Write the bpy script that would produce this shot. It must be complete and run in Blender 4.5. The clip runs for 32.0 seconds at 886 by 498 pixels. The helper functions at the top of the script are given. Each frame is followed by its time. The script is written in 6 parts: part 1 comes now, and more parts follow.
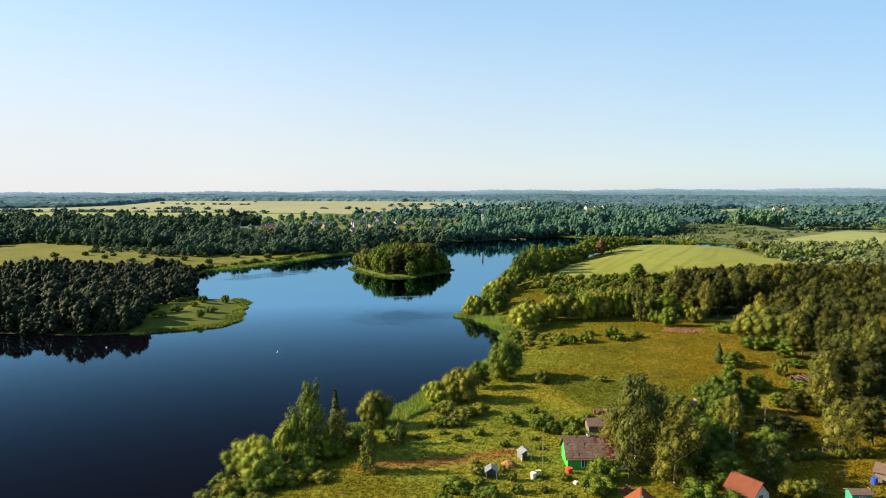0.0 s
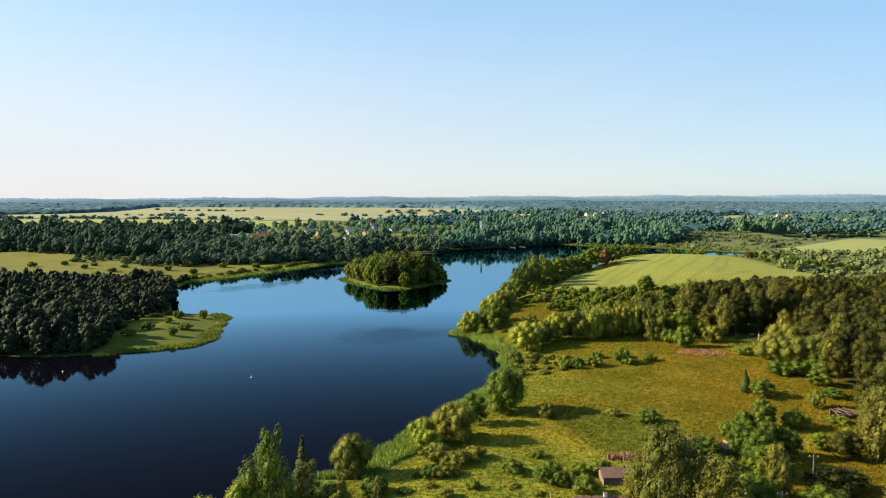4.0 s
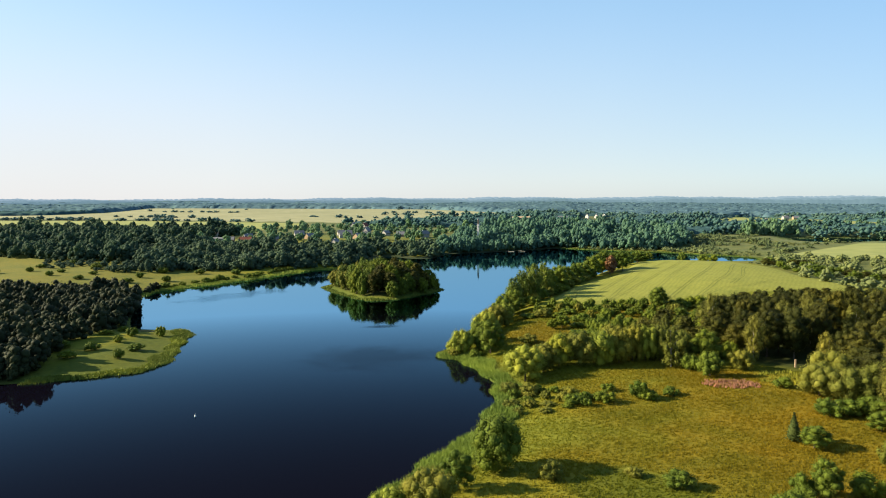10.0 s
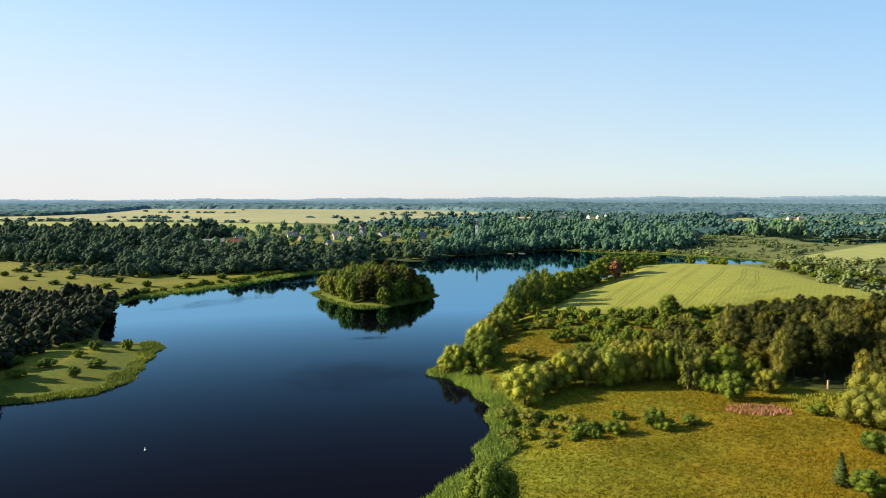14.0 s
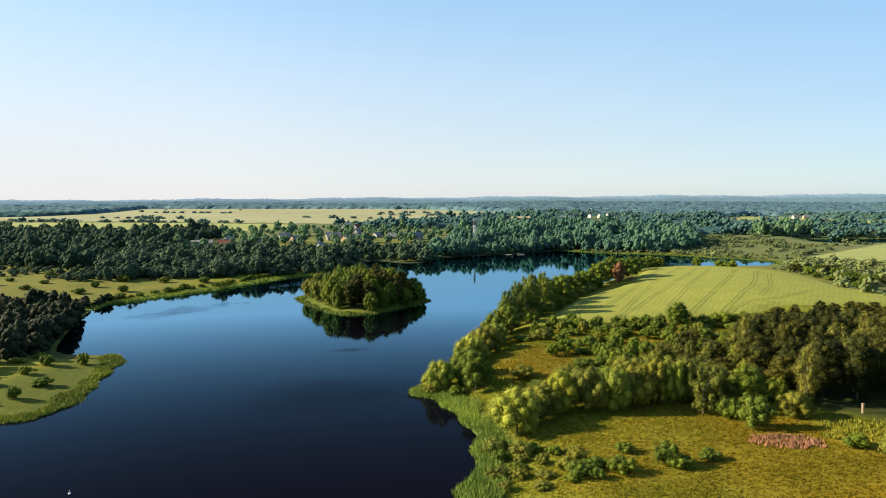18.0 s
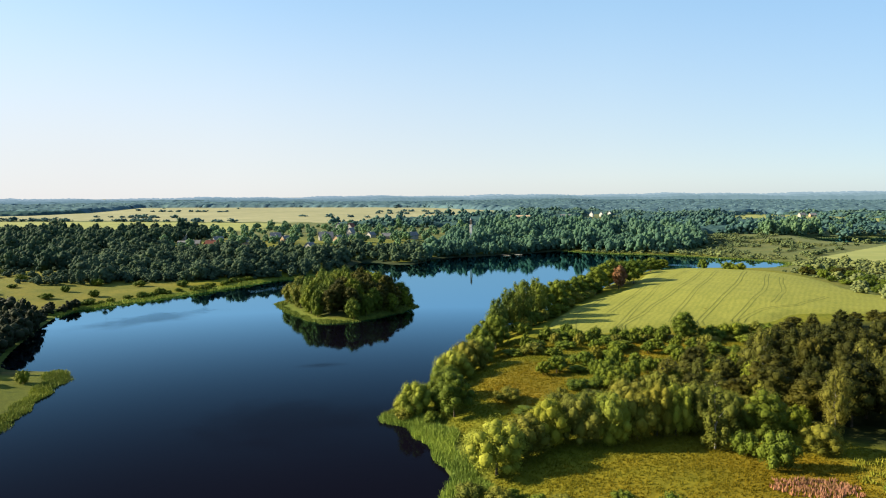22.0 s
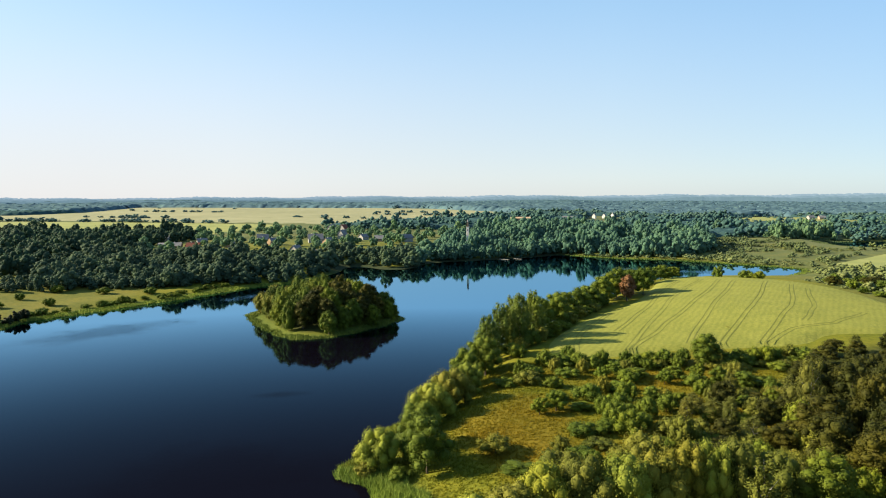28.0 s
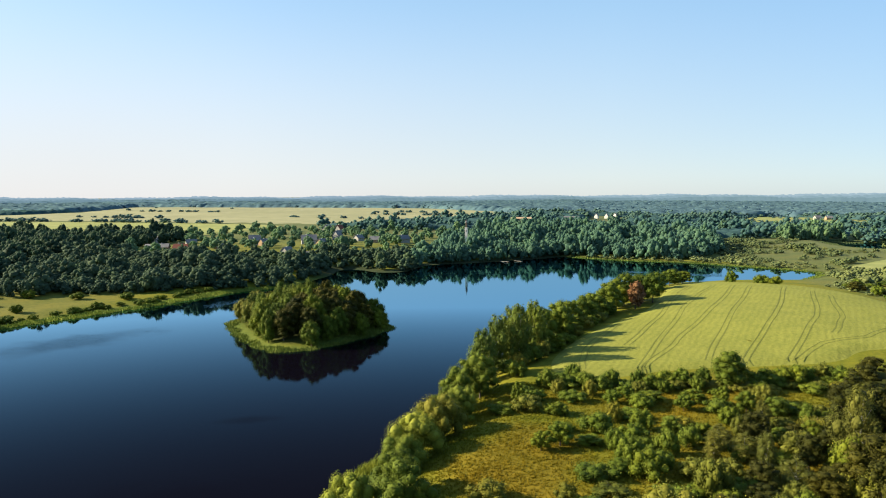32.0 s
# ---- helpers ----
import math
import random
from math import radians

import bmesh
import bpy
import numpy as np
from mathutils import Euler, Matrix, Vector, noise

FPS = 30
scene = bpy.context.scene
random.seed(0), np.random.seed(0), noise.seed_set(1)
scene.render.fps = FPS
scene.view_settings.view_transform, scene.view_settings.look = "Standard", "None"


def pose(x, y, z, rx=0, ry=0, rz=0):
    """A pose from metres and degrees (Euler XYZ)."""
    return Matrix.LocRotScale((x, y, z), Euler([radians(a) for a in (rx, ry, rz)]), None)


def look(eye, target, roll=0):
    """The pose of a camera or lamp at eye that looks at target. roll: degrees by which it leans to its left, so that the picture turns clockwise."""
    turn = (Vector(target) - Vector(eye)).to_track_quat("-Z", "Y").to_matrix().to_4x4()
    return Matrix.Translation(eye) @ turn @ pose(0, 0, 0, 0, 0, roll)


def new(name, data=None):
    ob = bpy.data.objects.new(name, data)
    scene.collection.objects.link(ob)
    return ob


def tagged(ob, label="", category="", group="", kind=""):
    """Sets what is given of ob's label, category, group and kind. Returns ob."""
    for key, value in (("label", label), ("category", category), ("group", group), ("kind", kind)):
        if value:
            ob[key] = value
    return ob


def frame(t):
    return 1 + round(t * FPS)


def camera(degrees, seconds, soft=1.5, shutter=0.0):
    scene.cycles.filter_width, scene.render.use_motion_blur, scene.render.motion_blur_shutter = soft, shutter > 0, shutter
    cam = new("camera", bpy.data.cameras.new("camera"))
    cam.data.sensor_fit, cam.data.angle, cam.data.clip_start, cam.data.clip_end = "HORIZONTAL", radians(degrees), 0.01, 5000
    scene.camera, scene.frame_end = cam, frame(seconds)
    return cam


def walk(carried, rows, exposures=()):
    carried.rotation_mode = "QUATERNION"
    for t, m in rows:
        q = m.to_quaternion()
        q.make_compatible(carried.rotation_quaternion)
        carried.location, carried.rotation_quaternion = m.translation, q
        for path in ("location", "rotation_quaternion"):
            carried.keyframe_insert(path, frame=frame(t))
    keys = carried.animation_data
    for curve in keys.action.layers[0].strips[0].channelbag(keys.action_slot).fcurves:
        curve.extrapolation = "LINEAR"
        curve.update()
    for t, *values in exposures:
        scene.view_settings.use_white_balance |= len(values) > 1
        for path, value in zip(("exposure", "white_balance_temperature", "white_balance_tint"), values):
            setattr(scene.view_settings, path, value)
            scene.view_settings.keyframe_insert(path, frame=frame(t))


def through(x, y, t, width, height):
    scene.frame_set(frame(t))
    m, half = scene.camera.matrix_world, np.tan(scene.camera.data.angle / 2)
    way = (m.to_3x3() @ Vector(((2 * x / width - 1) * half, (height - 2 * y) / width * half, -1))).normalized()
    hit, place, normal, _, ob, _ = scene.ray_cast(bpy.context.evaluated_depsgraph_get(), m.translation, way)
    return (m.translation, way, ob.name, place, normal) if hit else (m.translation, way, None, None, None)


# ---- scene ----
cam = camera(63.79, 32.0, 1.0)
PATH = [
    (0, (2.182, -0.036, 47.281), (-14.92, 98.14, 38.99), -0.30),
    (1, (1.777, 5.322, 47.297), (-15.29, 103.53, 39.27), -0.27),
    (2, (1.323, 10.606, 47.382), (-15.77, 108.83, 39.59), -0.27),
    (3, (0.854, 15.713, 47.494), (-16.2, 113.96, 39.91), -0.31),
    (4.5, (0.151, 23.248, 47.674), (-16.79, 121.52, 40.26), -0.27),
    (6, (-0.391, 30.853, 47.861), (-17.27, 129.14, 40.51), -0.23),
    (7, (-0.534, 36.039, 47.909), (-17.43, 134.33, 40.62), -0.23),
    (8, (-0.669, 41.399, 47.965), (-17.6, 139.68, 40.65), -0.25),
    (9, (-0.866, 46.749, 47.987), (-17.79, 145.03, 40.66), -0.26),
    (10, (-1.056, 51.94, 47.987), (-17.97, 150.23, 40.69), -0.24),
    (11, (-1.316, 57.222, 47.992), (-18.24, 155.51, 40.69), -0.29),
    (12, (-1.6, 62.37, 47.977), (-18.53, 160.66, 40.69), -0.29),
    (13, (-1.761, 67.335, 48.013), (-18.73, 165.62, 40.74), -0.27),
    (14, (-1.98, 72.509, 48.136), (-18.94, 170.79, 40.86), -0.27),
    (15.5, (-2.054, 80.21, 48.188), (-19.0, 178.49, 40.89), -0.35),
    (17, (-1.72, 87.867, 48.065), (-18.74, 186.13, 40.72), -0.41),
    (18, (-1.266, 93.271, 48.018), (-18.41, 191.51, 40.64), -0.43),
    (19, (-0.66, 98.676, 48.053), (-17.96, 196.89, 40.65), -0.47),
    (20, (-0.148, 103.939, 48.17), (-17.53, 202.13, 40.7), -0.49),
    (21, (0.5, 109.403, 48.281), (-16.99, 207.57, 40.71), -0.53),
    (22, (1.171, 114.875, 48.331), (-16.37, 213.03, 40.68), -0.53),
    (23, (1.71, 120.204, 48.332), (-15.88, 218.35, 40.69), -0.43),
    (24, (2.134, 125.596, 48.449), (-15.57, 223.71, 40.76), -0.35),
    (25, (2.411, 130.989, 48.585), (-15.4, 229.08, 40.8), -0.35),
    (26.5, (1.865, 138.429, 48.406), (-15.97, 236.52, 40.71), -0.30),
    (28, (0.939, 145.642, 48.142), (-16.83, 243.76, 40.6), -0.32),
    (29, (0.688, 150.743, 48.157), (-17.15, 248.85, 40.57), -0.37),
    (30, (0.521, 155.825, 48.187), (-17.36, 253.92, 40.55), -0.39),
    (31, (0.286, 160.837, 48.165), (-17.61, 258.92, 40.52), -0.34),
    (32, (-0.05, 165.967, 48.068), (-17.97, 264.06, 40.48), -0.30),
]
walk(cam, [(t, look(eye, target, roll)) for t, eye, target, roll in PATH])

# ---- daylight: a low morning sun from the west-south-west of the plan ----
SUN_ELEVATION, SUN_FROM = radians(25), Vector((-0.994, -0.110, 0)).normalized()
world = bpy.data.worlds.new("sky")
scene.world = world
world.use_nodes = True
sky = world.node_tree.nodes.new("ShaderNodeTexSky")
sky.sky_type, sky.sun_disc, sky.sun_elevation = "NISHITA", False, SUN_ELEVATION
sky.sun_rotation = math.atan2(SUN_FROM.x, SUN_FROM.y)
sky.air_density, sky.dust_density, sky.ozone_density, sky.altitude = 0.75, 0.8, 3.0, 600
pale = world.node_tree.nodes.new("ShaderNodeHueSaturation")
pale.inputs["Saturation"].default_value = 1.4
soft = world.node_tree.nodes.new("ShaderNodeGamma")
soft.inputs["Gamma"].default_value = 0.5
world.node_tree.links.new(sky.outputs[0], soft.inputs["Color"])
world.node_tree.links.new(soft.outputs[0], pale.inputs["Color"])
cool = world.node_tree.nodes.new("ShaderNodeMix")
cool.data_type, cool.blend_type, cool.inputs["Factor"].default_value = "RGBA", "MULTIPLY", 1.0
world.node_tree.links.new(pale.outputs[0], cool.inputs["A"])
# the sky deepens away from the sun
deep, deeper = world.node_tree.nodes.new("ShaderNodeMix"), world.node_tree.nodes.new("ShaderNodeMapRange")
deep.data_type = "RGBA"
deep.inputs["A"].default_value, deep.inputs["B"].default_value = (1.01, 1.05, 0.99, 1), (0.80, 0.90, 0.92, 1)
for key, v in (("From Min", 0.05), ("From Max", 0.5)):
    deeper.inputs[key].default_value = v
world.node_tree.links.new(deeper.outputs[0], deep.inputs["Factor"])
world.node_tree.links.new(deep.outputs["Result"], cool.inputs["B"])
# summer haze, thickening towards the horizon
up, low, veil, air, glow, haze_amount = (world.node_tree.nodes.new("ShaderNode" + k) for k in ("SeparateXYZ", "MapRange", "Mix", "TexCoord", "MapRange", "Math"))
world.node_tree.links.new(air.outputs["Generated"], up.inputs[0])
world.node_tree.links.new(up.outputs["Z"], low.inputs["Value"])
low.interpolation_type = "SMOOTHSTEP"
for key, v in (("From Min", 0.0), ("From Max", 0.32), ("To Min", 0.85), ("To Max", 0.05)):
    low.inputs[key].default_value = v
veil.data_type = "RGBA"
tint, side = world.node_tree.nodes.new("ShaderNodeMix"), world.node_tree.nodes.new("ShaderNodeMapRange")
tint.data_type = "RGBA"
tint.inputs["A"].default_value, tint.inputs["B"].default_value = (1.00, 1.07, 1.18, 1), (1.58, 1.55, 1.60, 1)
for key, v in (("From Min", 0.45), ("From Max", -0.45)):
    side.inputs[key].default_value = v
world.node_tree.links.new(up.outputs["X"], side.inputs["Value"])
world.node_tree.links.new(up.outputs["X"], deeper.inputs["Value"])
world.node_tree.links.new(side.outputs[0], tint.inputs["Factor"])
world.node_tree.links.new(tint.outputs["Result"], veil.inputs["B"])
# thicker on the sun's side
for key, v in (("From Min", 0.45), ("From Max", -0.6), ("To Min", 0.5), ("To Max", 1.0)):
    glow.inputs[key].default_value = v
haze_amount.operation = "MULTIPLY"
world.node_tree.links.new(up.outputs["X"], glow.inputs["Value"])
world.node_tree.links.new(low.outputs[0], haze_amount.inputs[0])
world.node_tree.links.new(glow.outputs[0], haze_amount.inputs[1])
world.node_tree.links.new(haze_amount.outputs[0], veil.inputs["Factor"])
world.node_tree.links.new(cool.outputs["Result"], veil.inputs["A"])
world.node_tree.links.new(veil.outputs["Result"], world.node_tree.nodes["Background"].inputs["Color"])
world.node_tree.nodes["Background"].inputs["Strength"].default_value = 0.18
sun = new("sun", bpy.data.lights.new("sun", "SUN"))
sun.data.energy, sun.data.angle, sun.data.color = 5.4, radians(0.5), (1.0, 0.855, 0.59)
sun.matrix_world = look((0, 0, 300), Vector((0, 0, 300)) - (SUN_FROM * math.cos(SUN_ELEVATION) + Vector((0, 0, math.sin(SUN_ELEVATION)))))
scene.view_settings.exposure = 1.5


# ---- materials ----
def shader(name, rough=0.8, specular=0.3, metallic=0.0):
    m = bpy.data.materials.new(name)
    m.use_nodes = True
    b = m.node_tree.nodes["Principled BSDF"]
    b.inputs["Roughness"].default_value, b.inputs["Metallic"].default_value = rough, metallic
    b.inputs["Specular IOR Level"].default_value = specular
    return m, m.node_tree.nodes, m.node_tree.links, b


def grain(m, scale, detail=5.0, object_space=False):
    """A noise at real-world size; returns its value socket."""
    nodes, links = m.node_tree.nodes, m.node_tree.links
    n = nodes.new("ShaderNodeTexNoise")
    n.inputs["Scale"].default_value, n.inputs["Detail"].default_value = scale, detail
    if object_space:
        links.new(nodes.new("ShaderNodeTexCoord").outputs["Object"], n.inputs["Vector"])
    else:
        links.new(nodes.new("ShaderNodeNewGeometry").outputs["Position"], n.inputs["Vector"])
    return n.outputs["Fac"]


def ramp(m, value, colours, low=0.3, high=0.7):
    nodes, links = m.node_tree.nodes, m.node_tree.links
    r = nodes.new("ShaderNodeValToRGB")
    while len(r.color_ramp.elements) < len(colours):
        r.color_ramp.elements.new(0.5)
    for k, (e, c) in enumerate(zip(r.color_ramp.elements, colours)):
        e.position, e.color = low + (high - low) * k / max(1, len(colours) - 1), (*c, 1)
    links.new(value, r.inputs["Fac"])
    return r.outputs["Color"]


def blend(m, a, b, factor=0.5, how="MIX"):
    nodes, links = m.node_tree.nodes, m.node_tree.links
    n = nodes.new("ShaderNodeMix")
    n.data_type, n.blend_type = "RGBA", how
    for value, socket in ((factor, n.inputs["Factor"]), (a, n.inputs["A"]), (b, n.inputs["B"])):
        if isinstance(value, bpy.types.NodeSocket):
            links.new(value, socket)
        else:
            socket.default_value = value if isinstance(value, float) else (*value, 1)
    return n.outputs["Result"]


def relief(m, value, strength, distance):
    nodes, links = m.node_tree.nodes, m.node_tree.links
    b = nodes.new("ShaderNodeBump")
    b.inputs["Strength"].default_value, b.inputs["Distance"].default_value = strength, distance
    links.new(value, b.inputs["Height"])
    links.new(b.outputs["Normal"], nodes["Principled BSDF"].inputs["Normal"])


def plain(name, dark, light, scale=3.0, rough=0.8, specular=0.3, bump=0.2, depth=0.02, metallic=0.0, vary=0.06):
    """A surface of two tones at two scales, with fine relief."""
    m, nodes, links, b = shader(name, rough, specular, metallic)
    fine, broad = grain(m, scale), grain(m, scale * 0.13, 3.0)
    both = blend(m, ramp(m, fine, [dark, light]), ramp(m, broad, [dark, light]), 0.45)
    info = nodes.new("ShaderNodeObjectInfo")
    piece = ramp(m, info.outputs["Random"], [(0.82 * (1 - vary),) * 3, (0.82 * (1 + vary), 0.82 * (1 + 0.9 * vary), 0.82 * (1 + 0.8 * vary))], 0.0, 1.0)
    links.new(blend(m, both, piece, 1.0, "MULTIPLY"), b.inputs["Base Color"])
    relief(m, fine, bump, depth)
    return m


def foliage(name, shade, mid, tip, through=0.14):
    """Leaves: tone by the tree, by the clump and by the leaf; some light comes through them."""
    m, nodes, links, b = shader(name, 0.7, 0.1)
    geo, info = nodes.new("ShaderNodeNewGeometry"), nodes.new("ShaderNodeObjectInfo")
    leaf = ramp(m, geo.outputs["Random Per Island"], [shade, mid, tip], 0.0, 1.0)
    clump = ramp(m, grain(m, 0.35, 2.0), [shade, mid, tip], 0.25, 0.75)
    whole = ramp(m, info.outputs["Random"], [(0.74, 0.82, 0.8), (1.0, 1.0, 1.0), (1.2, 1.1, 0.85)], 0.0, 1.0)
    stand = ramp(m, grain(m, 0.055, 3.0), [(0.62, 0.67, 0.66), (0.88, 0.88, 0.88), (1.16, 1.10, 0.92)], 0.34, 0.66)
    tone = blend(m, blend(m, blend(m, leaf, clump, 0.6), whole, 1.0, "MULTIPLY"), stand, 1.0, "MULTIPLY")
    links.new(tone, b.inputs["Base Color"])
    thin, mix = nodes.new("ShaderNodeBsdfTranslucent"), nodes.new("ShaderNodeMixShader")
    links.new(tone, thin.inputs["Color"])
    mix.inputs["Fac"].default_value = through
    links.new(b.outputs[0], mix.inputs[1])
    links.new(thin.outputs[0], mix.inputs[2])
    links.new(mix.outputs[0], nodes["Material Output"].inputs["Surface"])
    return m


BROAD = foliage("leaves_broad", (0.044, 0.067, 0.008), (0.084, 0.116, 0.012), (0.140, 0.174, 0.020))
WILLOW = foliage("leaves_willow", (0.114, 0.140, 0.016), (0.202, 0.224, 0.026), (0.292, 0.304, 0.044))
BIRCH = foliage("leaves_birch", (0.056, 0.062, 0.011), (0.108, 0.112, 0.020), (0.178, 0.172, 0.036))
SPRUCE = foliage("needles_spruce", (0.016, 0.026, 0.007), (0.034, 0.048, 0.011), (0.060, 0.078, 0.016), 0.1)
ALDER = foliage("leaves_alder", (0.020, 0.023, 0.004), (0.038, 0.041, 0.006), (0.070, 0.070, 0.011))
DRY = foliage("leaves_brown", (0.10, 0.05, 0.025), (0.17, 0.09, 0.045), (0.24, 0.13, 0.06))
# next three: distance haze is painted into the leaf tones as blue
HAZED_WOODS = foliage("hazed_leaves_woods", (0.074, 0.160, 0.132), (0.108, 0.208, 0.148), (0.146, 0.246, 0.160), 0.5)
HAZED_MID_WOODS = foliage("hazed_leaves_middle", (0.056, 0.130, 0.132), (0.080, 0.166, 0.156), (0.110, 0.200, 0.170), 0.45)
HAZED_BELT_WOODS = foliage("hazed_leaves_belt", (0.048, 0.086, 0.062), (0.070, 0.116, 0.072), (0.098, 0.146, 0.084), 0.48)
ASPEN = foliage("leaves_aspen", (0.048, 0.075, 0.012), (0.088, 0.124, 0.019), (0.142, 0.182, 0.032))
# dark leaf tones deepened further: the wood's shaded near side is painted in
SHADED_WOODS = foliage("leaves_shaded_woods", (0.015, 0.022, 0.011), (0.022, 0.031, 0.014), (0.032, 0.042, 0.018), 0.2)
# leaf colours carry the air's blue haze, paler towards the horizon
HAZED_FAR_WOODS = foliage("hazed_leaves_far", (0.066, 0.146, 0.168), (0.088, 0.174, 0.190), (0.114, 0.202, 0.204), 0.5)
HAZED_HORIZON_WOODS = foliage("hazed_leaves_horizon", (0.128, 0.236, 0.310), (0.148, 0.256, 0.328), (0.168, 0.276, 0.344), 0.5)
MARSH = foliage("leaves_marsh_willow", (0.070, 0.100, 0.042), (0.108, 0.138, 0.058), (0.150, 0.178, 0.076))
SCRUB = foliage("leaves_scrub", (0.063, 0.074, 0.010), (0.124, 0.130, 0.018), (0.201, 0.194, 0.033))
REED = foliage("reed_blades", (0.15, 0.20, 0.032), (0.205, 0.265, 0.044), (0.265, 0.325, 0.066))
OLD_REED = foliage("old_reed_blades", (0.09, 0.12, 0.02), (0.14, 0.18, 0.03), (0.20, 0.24, 0.05))
GRASS, an, al, ab = shader("meadow_blades", 0.85, 0.1)
grass_cover, grass_geo = an.new("ShaderNodeVertexColor"), an.new("ShaderNodeNewGeometry")
grass_cover.layer_name = "cover"
blade = ramp(GRASS, grass_geo.outputs["Random Per Island"], [(0.70, 0.72, 0.70), (0.80, 0.80, 0.80), (0.92, 0.90, 0.86)], 0.0, 1.0)
sward = ramp(GRASS, grain(GRASS, 0.06, 4.0), [(0.78, 0.86, 0.78), (1.0, 1.0, 1.0), (1.14, 1.02, 0.9)], 0.3, 0.7)
al.new(blend(GRASS, blend(GRASS, grass_cover.outputs["Color"], blade, 1.0, "MULTIPLY"), sward, 1.0, "MULTIPLY"), ab.inputs["Base Color"])
grass_thin, grass_mix = an.new("ShaderNodeBsdfTranslucent"), an.new("ShaderNodeMixShader")
al.new(ab.inputs["Base Color"].links[0].from_socket, grass_thin.inputs["Color"])
grass_mix.inputs["Fac"].default_value = 0.45
al.new(ab.outputs[0], grass_mix.inputs[1])
al.new(grass_thin.outputs[0], grass_mix.inputs[2])
al.new(grass_mix.outputs[0], an["Material Output"].inputs["Surface"])
GOLDENROD = foliage("yellow_weed_blades", (0.20, 0.19, 0.02), (0.30, 0.27, 0.03), (0.40, 0.35, 0.045))
FIREWEED = foliage("fireweed_flowers", (0.20, 0.13, 0.07), (0.29, 0.15, 0.12), (0.36, 0.20, 0.18))
BARK = plain("bark", (0.05, 0.04, 0.03), (0.16, 0.13, 0.1), 4.0, 0.9, 0.1, 0.6, 0.04)
BIRCH_BARK = plain("birch_bark", (0.16, 0.15, 0.13), (0.5, 0.48, 0.44), 3.0, 0.8, 0.2, 0.4, 0.02)

GROUND, gn, gl, gb = shader("meadow_ground", 0.95, 0.1)
cover = gn.new("ShaderNodeVertexColor")
cover.layer_name = "cover"
patch = ramp(GROUND, grain(GROUND, 0.06, 4.0), [(0.49, 0.54, 0.49), (0.63, 0.63, 0.63), (0.74, 0.67, 0.58)], 0.3, 0.7)
tuft = ramp(GROUND, grain(GROUND, 0.7, 7.0), [(0.76, 0.80, 0.74), (1.0, 1.0, 1.0), (1.18, 1.12, 1.06)], 0.3, 0.7)
gl.new(blend(GROUND, blend(GROUND, cover.outputs["Color"], patch, 1.0, "MULTIPLY"), tuft, 1.0, "MULTIPLY"), gb.inputs["Base Color"])
relief(GROUND, grain(GROUND, 1.6, 6.0), 0.5, 0.25)

WATER, wn, wl, wb = shader("lake_water", 0.6, 0.0)
wl.new(ramp(WATER, grain(WATER, 0.012, 2.0), [(0.0024, 0.0020, 0.0044), (0.0029, 0.0024, 0.0052)]), wb.inputs["Base Color"])
gloss, fres, power, lift, both = (wn.new("ShaderNode" + k) for k in ("BsdfGlossy", "Fresnel", "Math", "Math", "MixShader"))
gloss.inputs["Color"].default_value = (0.243, 0.455, 0.61, 1)
fres.inputs["IOR"].default_value = 1.33
power.operation, lift.operation, lift.use_clamp = "POWER", "MULTIPLY", True
power.inputs[1].default_value, lift.inputs[1].default_value = 3.3, 24.0
wl.new(fres.outputs[0], power.inputs[0])
wl.new(power.outputs[0], lift.inputs[0])
wl.new(lift.outputs[0], both.inputs["Fac"])
wl.new(wb.outputs[0], both.inputs[1])
wl.new(gloss.outputs[0], both.inputs[2])
wl.new(both.outputs[0], wn["Material Output"].inputs["Surface"])
rough, gust, wave = wn.new("ShaderNodeMapRange"), wn.new("ShaderNodeMapRange"), wn.new("ShaderNodeBump")


def ripple(cx, cy, rx, ry, turn):
    """Where a breath of wind roughens the water: 1 in the middle, 0 outside, with a ragged edge."""
    place, shift, far, edge, fade = (wn.new("ShaderNode" + k) for k in ("NewGeometry", "Mapping", "VectorMath", "Math", "MapRange"))
    shift.vector_type = "TEXTURE"
    shift.inputs["Location"].default_value, shift.inputs["Rotation"].default_value, shift.inputs["Scale"].default_value = (cx, cy, 0), (0, 0, radians(turn)), (rx, ry, 1)
    wl.new(place.outputs["Position"], shift.inputs["Vector"])
    far.operation = "LENGTH"
    wl.new(shift.outputs[0], far.inputs[0])
    edge.operation = "ADD"
    wl.new(far.outputs["Value"], edge.inputs[0])
    wl.new(grain(WATER, 0.09, 4.0), edge.inputs[1])
    for key, v in (("From Min", 1.45), ("From Max", 0.75)):
        fade.inputs[key].default_value = v
    fade.interpolation_type = "SMOOTHSTEP"
    wl.new(edge.outputs[0], fade.inputs["Value"])
    return fade.outputs[0]


breeze = ripple(-57, 257, 29, 23, 25)
for spot in ((-68, 306, 9, 4, 20), (-163, 372, 40, 16, 60), (-150, 470, 40, 10, 70), (40, 560, 30, 9, 10), (-10, 420, 10, 4, 30), (60, 610, 50, 10, -20)):
    most = wn.new("ShaderNodeMath")
    most.operation = "MAXIMUM"
    wl.new(breeze, most.inputs[0])
    wl.new(ripple(*spot), most.inputs[1])
    breeze = most.outputs[0]
calm = wn.new("ShaderNodeMapRange")
wl.new(breeze, calm.inputs["Value"])
for key, v in (("From Min", 0.0), ("From Max", 1.0), ("To Min", 24.0), ("To Max", 17.0)):
    calm.inputs[key].default_value = v
wl.new(calm.outputs[0], lift.inputs[1])
